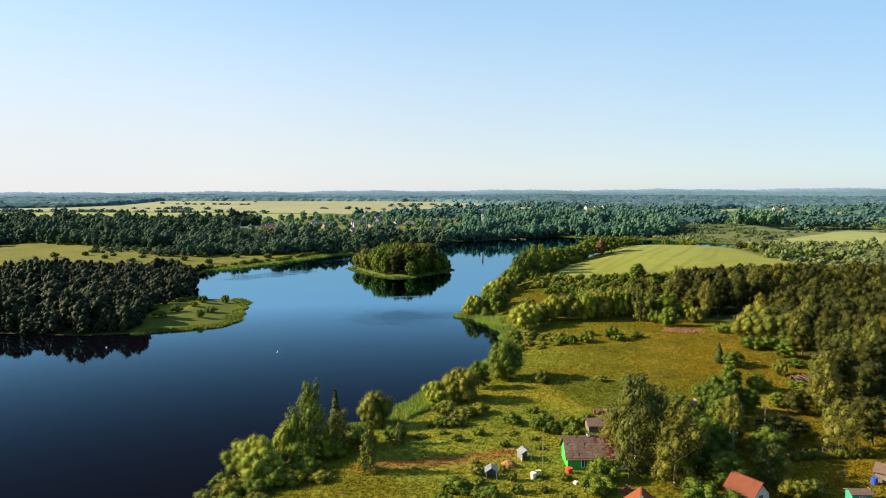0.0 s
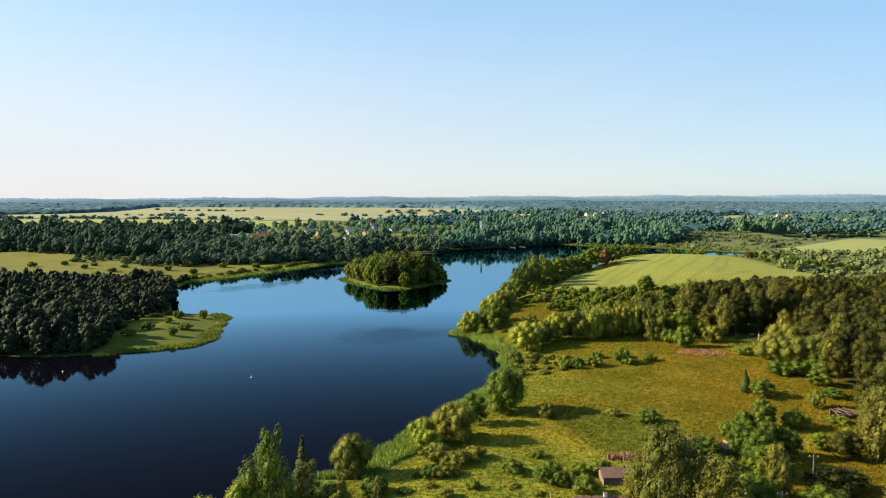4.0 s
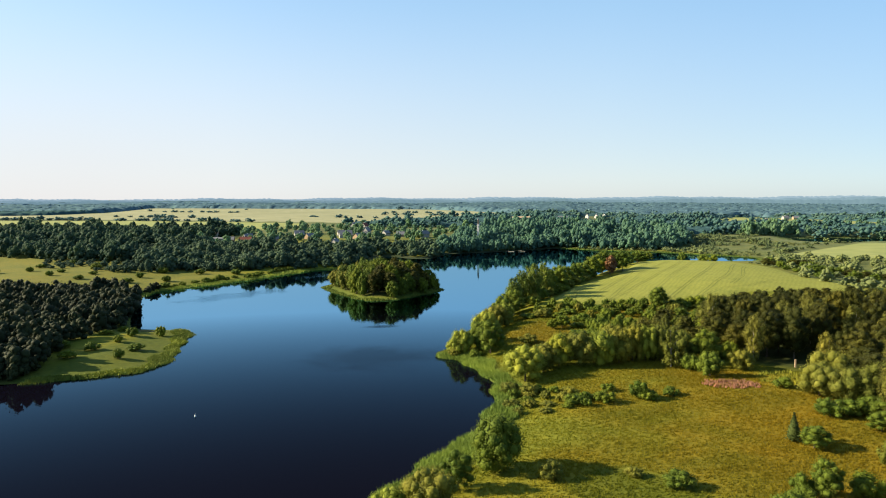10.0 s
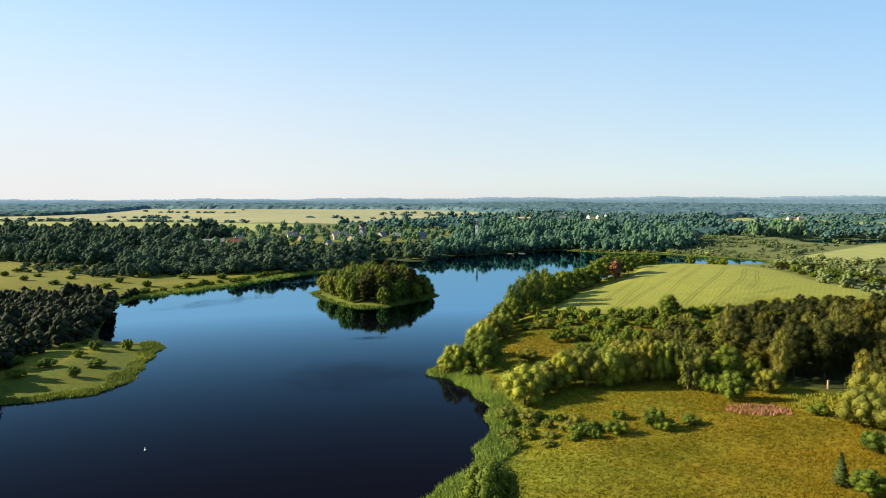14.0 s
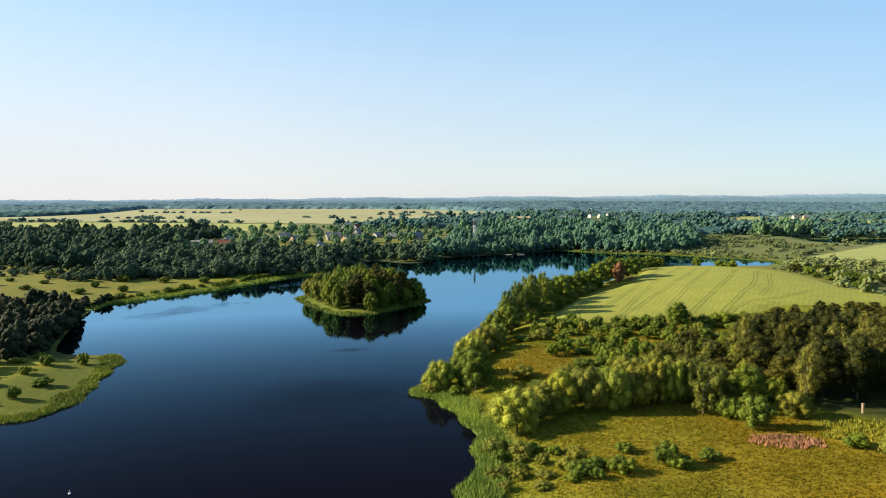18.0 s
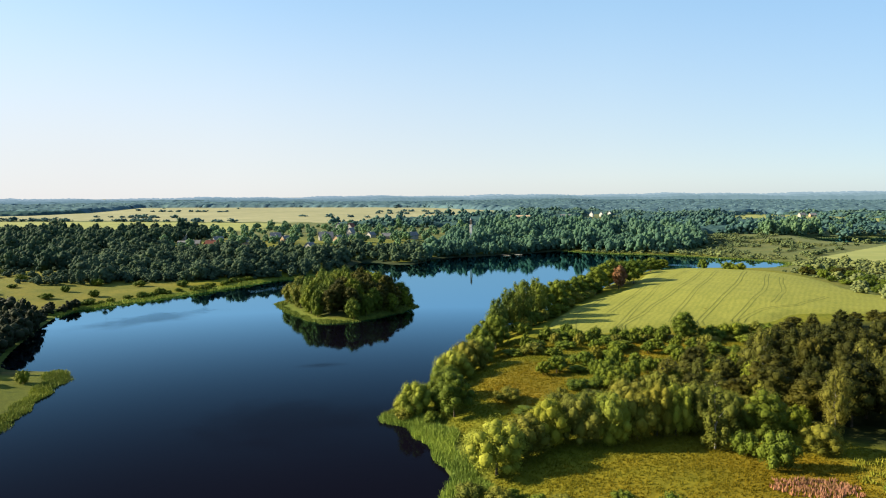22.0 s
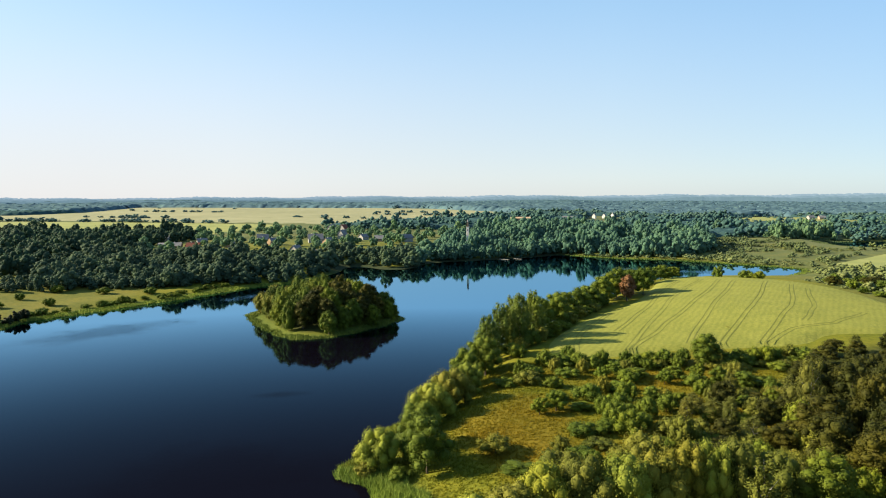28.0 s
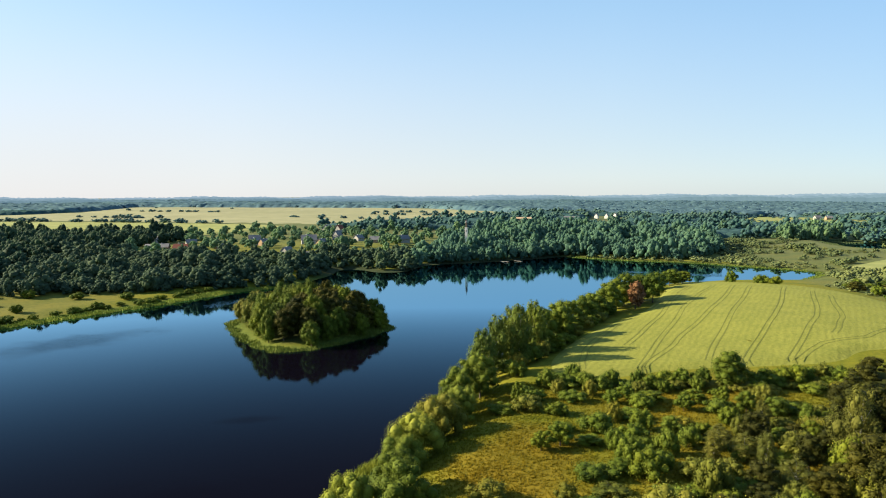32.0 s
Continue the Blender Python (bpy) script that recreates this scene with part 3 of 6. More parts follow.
def draped(name, poly, step, up, material, label, category, smooth=True):
    """A sheet of crop or grass lying on the ground inside an outline."""
    p = rounded(poly, 6)
    xs, ys = np.arange(p[:, 0].min() - step, p[:, 0].max() + step, step), np.arange(p[:, 1].min() - step, p[:, 1].max() + step, step)
    X, Y = np.meshgrid(xs, ys)
    D = apart_from(p, X, Y)
    Z = height(X, Y) + up * ease(0, -2.5 * step, D) - 0.3 * ease(-0.3 * step, step, D)
    i = np.arange(X.size).reshape(X.shape)
    q = np.stack([i[:-1, :-1], i[:-1, 1:], i[1:, 1:], i[1:, :-1]], -1).reshape(-1, 4)
    q = q[(D.ravel()[q] < step).all(1)]
    used, q = np.unique(q, return_inverse=True)
    v = np.stack([X, Y, Z], -1).reshape(-1, 3)[used]
    ob = new(name, mesh_of(name, v, q.reshape(-1, 4), material, smooth))
    return tagged(ob, label, category)


BARLEY = [(-3, 331), (6, 329), (19, 335), (32, 339), (45, 342), (62, 347), (72, 356), (88, 360), (112, 366), (136, 380), (132, 392), (110, 404), (108, 428), (102, 452),
          (88, 474), (62, 486), (42, 476), (32, 440), (24, 410), (10, 384), (0, 362), (-5, 344)]
draped("barley_field", BARLEY, 1.5, 0.7, CROP, "pale green barley field on a low hill", "field")
draped("hay_field", [(-900, 740), (-440, 770), (-330, 850), (-330, 940), (-400, 990), (-640, 1010), (-1000, 960), (-1150, 850)], 14, 0.6, HAY_GREEN,
       "pale yellow-green mown hay field", "field")
draped("hay_field", [(-400, 1012), (-240, 1020), (-130, 1220), (-90, 1450), (-345, 1790), (-700, 1880), (-1150, 1890), (-1060, 1630), (-1005, 1470), (-1000, 1310), (-1080, 1250), (-1150, 1100), (-640, 1040)], 24, 0.8, HAY,
       "wide straw-coloured hay field far beyond the woods, paled for haze", "field")
draped("meadow_field", [(168, 645), (192, 622), (226, 618), (300, 650), (320, 740), (290, 790), (255, 760), (200, 690)], 8, 0.5, HAY_GREEN, "yellow-green meadow field by the marsh", "field")
draped("meadow_field", [(225, 1130), (295, 1080), (390, 1040), (460, 1120), (420, 1260), (345, 1460), (270, 1380), (225, 1200)], 12, 0.5, HAY_GREEN, "pale meadow clearing among far woods", "field")

# ---- trees ----
LIB = {}


def tree_kind(name, kind, material, H, R, leaves, leaf, variants, bark=BARK, thick=0.22, limbs=4):
    """Variants of one kind of tree, as finished crown and trunk meshes."""
    LIB[name] = [(mesh_of("crown", *crown(kind, 31 * k + len(name), H, R, leaves, leaf), material, True),
                  mesh_of("trunk", *trunk(k + 7, H, R, thick, limbs), bark, True)) for k in range(variants)]
    LIB[name].append((H, R))


tree_kind("broad", "broad", BROAD, 12, 5.0, 4400, 0.22, 5)
tree_kind("alder", "broad", ALDER, 13, 4.4, 3400, 0.24, 4)
tree_kind("willow", "willow", WILLOW, 9, 5.2, 5600, 0.19, 4)
tree_kind("birch", "birch", BIRCH, 18, 4.2, 5200, 0.24, 4, BIRCH_BARK, 0.15, 6)
tree_kind("aspen", "birch", ASPEN, 15, 3.6, 4800, 0.25, 4, BIRCH_BARK, 0.15, 5)
tree_kind("poplar", "poplar", SCRUB, 10, 1.9, 2200, 0.20, 3, BIRCH_BARK, 0.12, 4)
tree_kind("spruce", "spruce", SPRUCE, 14, 2.8, 1900, 0.42, 3, BARK, 0.18, 0)
tree_kind("bush", "bush", BROAD, 3.5, 2.4, 1500, 0.15, 4, BARK, 0.08, 3)
tree_kind("scrub", "bush", SCRUB, 3.5, 2.4, 1500, 0.15, 4, BARK, 0.08, 3)
tree_kind("sallow", "willow", SCRUB, 9, 5.2, 5200, 0.19, 3)
tree_kind("round", "round", BROAD, 10, 4.6, 5600, 0.19, 3)
tree_kind("brown", "broad", DRY, 8, 3.0, 1400, 0.36, 1)
WORDS = {"round": ("dense round dark green tree with foliage down to the grass", "tree"), "broad": ("dense dark green broadleaf tree in full summer leaf", "tree"), "willow": ("yellow-green willow with rounded billowing crown", "tree"),
         "birch": ("tall birch with hanging olive-green foliage and white trunk", "tree"), "aspen": ("tall green aspen with upright crown", "tree"),
         "poplar": ("slender young birch with light trunk", "tree"), "spruce": ("dark green pointed spruce", "tree"),
         "bush": ("low dark green bush standing in the meadow", "bush"), "scrub": ("low yellow-green bush in rough grass", "bush"),
         "sallow": ("broad rounded olive-green sallow", "tree"),
         "alder": ("olive-brown alder with a dense crown", "tree"),
         "brown": ("half-dead tree with reddish brown leaves", "tree")}
COUNT = {}
PLANTED = []


def plant(name, x, y, tall=None, wide=None, group="", label=""):
    """One tree or bush, standing on the ground."""
    k = COUNT[name] = COUNT.get(name, -1) + 1
    *kinds, (H, R) = LIB[name]
    crown_mesh, trunk_mesh = kinds[k % len(kinds)]
    sz = (tall or H) / H
    sx = (wide or R * sz) / R
    thing = {"broad": "broadleaf_tree", "round": "broadleaf_tree", "brown": "withered_tree", "poplar": "young_birch", "scrub": "bush"}.get(name, name)
    e = new(thing)
    e.matrix_world = pose(x, y, float(height(x, y)) - 0.05, 0, 0, (k * 137.5) % 360) @ Matrix.Diagonal((sx, sx, sz, 1))
    part("trunk", trunk_mesh, None, e)
    part("crown", crown_mesh, None, e)
    PLANTED.append((x, y, sx * R))
    return tagged(e, label or WORDS[name][0], WORDS[name][1], group)


def scatter(poly, gap, seed, shore_gap=2.0, avoid=True):
    """Seeded places inside an outline, at least a gap apart, on dry land."""
    rng = np.random.default_rng(seed)
    p = np.array(poly, float)
    lo, hi = p.min(0), p.max(0)
    n = int((hi - lo).prod() / gap ** 2 * 4)
    q = lo + rng.random((n, 2)) * (hi - lo)
    q = q[inside(poly, q[:, 0], q[:, 1])]
    q = q[from_shore(q[:, 0], q[:, 1]) > shore_gap]
    cells, out = {}, []
    for x, y in q:
        i, j = int(x // gap), int(y // gap)
        if any((x - a) ** 2 + (y - b) ** 2 < gap * gap for di in (-1, 0, 1) for dj in (-1, 0, 1) for a, b in cells.get((i + di, j + dj), ())):
            continue
        cells.setdefault((i, j), []).append((x, y))
        out.append((x, y))
    return np.array(out)


# the shore by the village
# trees: the shore below the cottages
for name, x, y, tall, wide in [
        ("aspen", -41.6, 115.5, 13.8, 3.3), ("willow", -44.8, 113.8, 7.6, 2.6), ("spruce", -39.2, 122, 10.2, 2.4), ("birch", -37.5, 119, 7.6, 3), ("sallow", -34.8, 133.5, 7.8, 3.3),
        ("poplar", -29.7, 109.8, 7.6, 1.9), ("poplar", -32.3, 120.5, 5.4, 1.2), ("poplar", -27.5, 122.5, 4.6, 1.0), ("willow", -48, 107.5, 7.4, 2.8), ("willow", -51, 109, 5.8, 3.2), ("willow", -46, 104.5, 5.6, 3.6),
        ("bush", -43, 103, 3.5, 3), ("bush", -38, 116, 4, 3), ("scrub", -48.6, 98.6, 3, 2.6), ("bush", -44.5, 99.5, 2.6, 2.4), ("scrub", -40.5, 103.5, 2.6, 2.4),
        ("bush", -39.6, 107.6, 3.2, 2.4), ("bush", -51.5, 102.5, 2.6, 2.2), ("scrub", -50.5, 95.5, 2.4, 2.6), ("bush", -46.5, 94.5, 2.2, 2.4), ("scrub", -43, 96, 1.8, 2.2)]:
    plant(name, x, y, tall, wide)
# trees: round the cottages
for name, x, y, tall, wide in [
        ("scrub", -36, 105, 1.8, 2), ("bush", -34, 121, 4, 2.6), ("bush", -42, 111, 5, 3), ("bush", -29, 126, 3, 2.5),
        ("birch", 13.5, 116, 17, 5.0), ("birch", 19.3, 113, 13.4, 4.8), ("birch", 10.5, 120, 9.5, 3.4), ("birch", 17, 119, 14.5, 4.4), ("birch", 33.4, 114.6, 7.6, 2.9),
        ("broad", 31, 133, 9, 3.4), ("birch", 31.6, 130, 10, 2.7), ("broad", 32, 141, 8, 3.2), ("broad", 25, 132, 7, 3.6), ("broad", 22, 125, 8, 4),
        ("round", -12.7, 172, 10.4, 4.5), ("scrub", -3, 169, 3.6, 2.5), ("sallow", -20.4, 152, 8, 4.2), ("willow", -26.4, 151.5, 5, 2.6)]:
    plant(name, x, y, tall, wide)
# trees: garden edges and the shore path
for name, x, y, tall, wide in [
        ("willow", -24.5, 147.5, 4, 2.4), ("broad", -17.8, 162.5, 6.4, 2.8), ("bush", -8, 137, 2.6, 2), ("bush", -4.4, 145, 1.6, 1.4), ("bush", -2, 134, 4, 2.6),
        ("bush", 0.8, 133.5, 3, 1.8), ("bush", 3.6, 131, 3.4, 2), ("bush", 2.8, 138.5, 2.4, 2), ("bush", 6.5, 140, 2.6, 2), ("scrub", -22, 141.5, 3.6, 2.8),
        ("scrub", -18, 139, 3, 2.6), ("scrub", -15.4, 142.5, 2.6, 2.4), ("scrub", -19.2, 134, 2.6, 2), ("bush", -21.5, 133.5, 2.4, 1.8),
        ("bush", -14, 104.6, 2.6, 2.6), ("bush", -9, 102.5, 2.2, 2.2),
        ("bush", 8, 112.4, 4.2, 2.6), ("bush", 7, 108, 3, 3), ("scrub", 10.6, 171.5, 1.9, 1.6), ("bush", 17.3, 168, 3, 2.6), ("spruce", 41.7, 192.5, 5.4, 2.0)]:
    plant(name, x, y, tall, wide)
# trees: along the meadow's shore
for name, x, y, tall, wide in [
        ("broad", 44.4, 189.5, 4.4, 2.8)]:
    plant(name, x, y, tall, wide)
# meadow bushes and the belt behind the meadow
# trees: scattered over the meadow
for name, x, y, tall, wide in [
        ("bush", 0.7, 210, 2.6, 2.4), ("bush", 3.5, 213, 2.2, 2), ("bush", 8, 212, 3, 2.6), ("bush", 16, 216, 4.6, 2.4), ("bush", 18, 215.5, 2.6, 2.2),
        ("bush", 23, 219, 2.4, 2), ("bush", 9, 221, 2, 1.8), ("bush", 35, 236.5, 6.8, 3.2), ("bush", 31, 242, 5, 2.6), ("poplar", 26.6, 244, 11.5, 2.6),
        ("bush", 50, 228, 3, 2.4), ("sallow", 60, 228, 9.5, 5.4), ("alder", 66.5, 226, 9.5, 4.6), ("bush", 53.4, 208, 4.2, 3.2), ("sallow", 56, 222.5, 8, 4.6), ("sallow", 61.5, 217.5, 8.6, 4.9), ("sallow", 67.5, 220, 9, 5), ("sallow", 74, 224, 9, 4.8), ("willow", -10.8, 231.5, 9.5, 5.2),
        ("sallow", -6.5, 238, 8, 4.4), ("scrub", -14, 222, 3.6, 2.8), ("willow", -2.5, 242, 9, 3.8), ("sallow", 3, 243, 9.5, 4), ("willow", 8.5, 244.5, 10, 4.2), ("sallow", 44.3, 245, 5.4, 3.2), ("scrub", -9, 220, 3.2, 2.6), ("bush", 58, 208.5, 4, 3.2), ("bush", 63, 210, 4.6, 3.6)]:
    plant(name, x, y, tall, wide)
# trees: the belt behind the meadow
for name, x, y, tall, wide in [
        ("sallow", 13.5, 247, 9.5, 3.8), ("sallow", 17.3, 249, 10, 3.4), ("willow", 20.8, 250, 10.5, 3.2), ("sallow", 24.6, 251, 10.5, 3.4), ("sallow", 0, 250, 8, 4),
        ("sallow", 12, 254, 9, 4.5), ("sallow", 30, 251, 9, 4), ("broad", 36, 250, 9, 4), ("willow", -31.6, 262, 7.5, 3.6), ("willow", -34.2, 263.5, 4.6, 2.4), ("broad", -22.6, 259.5, 10, 4.0), ("scrub", -33.4, 260, 2.6, 2.2), ("bush", -27, 258, 2.6, 2.2), ("bush", -25.5, 263.5, 6, 3),
        ("broad", -26, 268, 8, 3.6), ("willow", -27, 285, 9, 4.6), ("sallow", -24, 294, 9.5, 4.6), ("willow", -28, 279, 7, 3.6), ("willow", -22, 303, 8, 4),
        ("broad", -24, 312, 9.5, 3.8), ("broad", -20, 320, 10.5, 4), ("aspen", -21, 332, 14, 3.8), ("aspen", -19, 340, 15, 4), ("aspen", -13, 342, 16, 4), ("broad", -23, 323, 9.5, 4), ("broad", -24.5, 304, 8, 3.8), ("willow", -27, 293, 6.5, 3.4), ("broad", -22, 351, 10, 4.2), ("broad", -17, 363, 11, 4.4)]:
    plant(name, x, y, tall, wide)
# trees: the point and the lake shore
for name, x, y, tall, wide in [
        ("aspen", -10, 350, 15, 3.8), ("aspen", -16, 351, 15.5, 4), ("broad", -9, 360, 13, 4.8), ("broad", -4, 368, 11, 4.6), ("broad", -12, 373, 12, 4.8),
        ("broad", -2, 380, 11, 4.8), ("broad", 3, 390, 9, 4.6), ("broad", 7, 399, 9, 4.6), ("broad", 12, 408, 10.5, 5.2), ("broad", 18, 424, 11.5, 5.4),
        ("broad", 24, 432, 10.5, 5), ("broad", 14, 418, 10, 5), ("brown", 21, 413, 10, 3), ("broad", 28, 425, 11, 4.4), ("broad", 33.5, 326, 8, 4.2)]:
    plant(name, x, y, tall, wide)
# trees: shore trees beside the barley
for name, x, y, tall, wide in [
        ("broad", 40, 474, 7, 4.5), ("broad", 46, 480, 6, 4), ("broad", 33, 462, 7, 4.4), ("bush", 66, 482, 6, 2.6), ("bush", 77, 478, 5, 3.4),
        ("bush", 82, 476, 4.6, 3)]:
    plant(name, x, y, tall, wide)
rng = np.random.default_rng(5)
for k in range(22):
    t = k / 21
    plant(["bush", "broad", "scrub"][k % 3], -14 + 26 * t + rng.uniform(-2, 2), 330 + 76 * t + rng.uniform(-2, 2), rng.uniform(3, 5.5), rng.uniform(2.4, 3.4), "bushes under the shore trees")
# hedge south of the barley, scrub on the rough slope
for x, y in scatter([(-6, 322), (20, 320), (60, 326), (62, 338), (40, 332), (16, 326), (-6, 330)], 2.8, 3):
    plant(["bush", "bush", "scrub"][rng.integers(3)], x, y, rng.uniform(1.3, 4.8), rng.uniform(1.5, 3.2), "hedge of the barley field")
for x, y in scatter([(14, 254), (44, 254), (44, 300), (26, 298), (16, 276)], 4.6, 65):
    plant(["alder", "scrub", "bush", "alder", "birch"][rng.integers(5)], x, y, rng.uniform(3, 8), rng.uniform(2, 3.2), "scrub growing up beside the forest")
for x, y in scatter([(-16, 262), (-8, 256), (44, 256), (50, 318), (-10, 318), (-18, 300)], 4.2, 4):
    if rng.random() < 0.14 or (266 < y < 302 and x < -8.5 + 0.1 * (y - 268)) or (x < 6 and 266 < y < 284 and rng.random() < 0.55):
        continue
    plant(["bush", "bush", "scrub", "bush", "broad"][rng.integers(5)], x, y, rng.uniform(1.6, 5), rng.uniform(1.6, 3.4))
# east forest
for x, y in scatter(FOREST_EAST, 6.0, 6):
    if 52 < x < 63 and 240 < y < 254:
        continue
    edge = abs(float(apart_from(np.array(FOREST_EAST, float), x, y)))
    name = ["alder", "alder", "alder", "birch", "alder", "alder"][rng.integers(6)]
    low = 1 - 0.55 * float(ease(285, 322, y))
    plant(name, x, y, (rng.uniform(9, 13) + 3 * min(1, edge / 18)) * low, rng.uniform(3.2, 4.6) * (0.4 + 0.6 * low), "forest east of the meadow")
# island
for x, y in scatter(ISLAND, 4.4, 7, 1.6):
    d = float(from_shore(x, y))
    if d < 4.0 and x < -88 - 0.3 * max(0, y - 395):
        continue
    # lit west and shaded east flank imitated by kind: pale sallow, dark alder
    name = (["sallow", "aspen", "sallow"] if x < -106 else ["round", "aspen", "broad"] if x < -94 else ["round", "alder", "alder"])[rng.integers(3) if d > 6 else 0]
    plant(name, x, y, (8.6 + 3.8 * min(1, d / 8)) * rng.uniform(0.86, 1.1) * (1 - 0.2 * float(ease(-90, -66, x))), rng.uniform(3.4, 4.4) * (0.8 if d < 5 else 1), "trees crowding the island")
# scrub between the reeds and the meadow
for x, y in scatter([(-14, 204), (4, 206), (7, 216), (-4, 224), (-13, 218)], 3.4, 64):
    plant(["scrub", "bush", "scrub"][rng.integers(3)], x, y, rng.uniform(1.0, 2.8), rng.uniform(1.2, 2.2))
# gardens and rough grass round the cottages
for x, y in scatter([(-16, 100), (5, 100), (2, 113), (-14, 117)], 3.6, 61):
    plant(["bush", "scrub", "scrub"][rng.integers(3)], x, y, rng.uniform(0.8, 2.2), rng.uniform(0.8, 1.7), "garden bushes")
for x, y in scatter([(-27, 124), (-2, 124), (3, 131), (-24, 141)], 4.4, 62):
    plant(["scrub", "bush", "scrub"][rng.integers(3)], x, y, rng.uniform(0.7, 1.7), rng.uniform(0.8, 1.6))
for x, y in scatter([(13, 143), (26, 145), (25, 152), (22, 156), (16, 155)], 2.2, 63):
    plant("scrub", x, y, rng.uniform(1.0, 2.4), rng.uniform(1.0, 1.7), "rough scrub beside the gardens")
# trees: between the hut and the barn
for name, x, y, tall, wide in [
        ("broad", 39, 167, 6.4, 2.5), ("bush", 36, 168.5, 3.6, 1.9), ("bush", 31.6, 160, 4.2, 2.2), ("broad", 36, 151, 6.8, 2.6), ("broad", 31, 150, 5.6, 2.3),
        ("broad", 33, 146, 6.8, 2.6), ("broad", 39, 151.5, 5.2, 2.4), ("bush", 34.5, 163.5, 3.4, 2.2)]:
    plant(name, x, y, tall, wide)
# trees: at the barley's far corner
for name, x, y, tall, wide in [
        ("broad", 24, 119, 7, 3.6), ("broad", 27, 113, 6, 3.2), ("broad", 36, 124, 6, 3.4), ("bush", 22, 107, 4, 3), ("alder", 39, 131, 7, 3.4),
        ("broad", 27, 124, 8, 3.6), ("scrub", 36, 110.5, 3.4, 2.4), ("scrub", 39, 112, 3, 2), ("bush", 26, 105, 3, 2.4), ("alder", 62, 172, 11, 4.4),
        ("birch", 66, 178, 13, 4.2), ("alder", 58, 160, 7, 3.4), ("birch", 53.8, 152, 14, 4.4), ("alder", 49.2, 152.5, 5.5, 2.8), ("alder", 44, 138, 3.6, 3)]:
    plant(name, x, y, tall, wide)
# bushes behind the barley hill
for x, y in scatter([(112, 404), (130, 398), (152, 420), (152, 485), (120, 505), (106, 470), (110, 440)], 6.5, 68, 3):
    plant(["bush", "broad", "alder", "bush"][rng.integers(4)], x, y, rng.uniform(2, 5), rng.uniform(2, 3.6), "bushes behind the barley hill")
# scrub near the village
for x, y in scatter([(22, 150), (60, 150), (75, 175), (60, 200), (45, 178), (42, 160)], 9, 8):
    plant(["bush", "scrub", "broad"][rng.integers(3)], x, y, rng.uniform(2, 5), rng.uniform(1.8, 3.2))
for x, y in scatter([(38, 128), (95, 128), (95, 165), (60, 160), (50, 140)], 7, 9):
    plant(["alder", "birch", "alder", "alder"][rng.integers(4)], x, y, rng.uniform(5, 12), rng.uniform(2.6, 4))
# spit and west meadow bushes
for x, y in scatter([(-150, 226), (-128, 232), (-135, 275), (-158, 282)], 9, 10, 6):
    plant("bush", x, y, rng.uniform(1.6, 4), rng.uniform(1.6, 2.8))
for x, y in scatter([(-225, 395), (-330, 410), (-340, 470), (-200, 490), (-190, 460)], 18, 11, 8):
    plant("bush", x, y, rng.uniform(2, 4.5), rng.uniform(2, 3.5))

wx, wy = np.random.default_rng(66).uniform(-215, -150, 900), np.random.default_rng(67).uniform(385, 505, 900)
for x, y in [(a, c) for a, c, d in zip(wx, wy, from_shore(wx, wy)) if 5 < d < 11][:42]:
    plant("bush", x, y, rng.uniform(1.2, 3.2), rng.uniform(1.4, 2.6), "bushes along the west shore")
plant("scrub", 46, 361.5, 0.9, 2.4)
# ---- woods, joined where no one could count them ----
def wood_kind(kind, H, R, leaves, leaf, n, core):
    return [crown(kind, 900 + k, H, R, leaves, leaf, core, 0.93) for k in range(n)]


def woods(name, places, kinds, tall, wide, material, label, seed):
    """A whole wood as one mesh of many crowns."""
    rng = np.random.default_rng(seed)
    z = height(places[:, 0], places[:, 1])
    pick, turn = rng.integers(len(kinds), size=len(places)), rng.uniform(0, 2 * np.pi, len(places))
    size = rng.uniform(0, 1, len(places)) ** 1.3
    stand = 0.5 + 0.3 * np.sin(places[:, 0] * 0.083 + 2.0 * np.sin(places[:, 1] * 0.047)) + 0.2 * np.sin(places[:, 1] * 0.121 + places[:, 0] * 0.037)
    size = np.clip(size * (0.35 + 1.1 * stand), 0, 1.15)
    h = tall[0] + (tall[1] - tall[0]) * size * rng.uniform(0.7, 1.15, len(places))
    w = wide[0] + (wide[1] - wide[0]) * size * rng.uniform(0.6, 1.2, len(places))
    pieces = []
    for k, (v, f) in enumerate(kinds):
        m = np.flatnonzero(pick == k)
        c, s = np.cos(turn[m])[:, None], np.sin(turn[m])[:, None]
        x = (v[None, :, 0] * c - v[None, :, 1] * s) * w[m][:, None] + places[m, 0][:, None]
        y = (v[None, :, 0] * s + v[None, :, 1] * c) * w[m][:, None] + places[m, 1][:, None]
        q = (v[None, :, 2] * 1.12 - 0.12) * h[m][:, None] + z[m][:, None]
        pieces.append((np.stack([x, y, q], -1).reshape(-1, 3), (f[None] + np.arange(len(m))[:, None, None] * len(v)).reshape(-1, 3)))
    return tagged(new(name, mesh_of(name, *joined(pieces), material, True)), label, "woods", kind="stuff")


def slim(kinds, wide, tall):
    return [(v * (wide, wide, tall), f) for v, f in kinds]


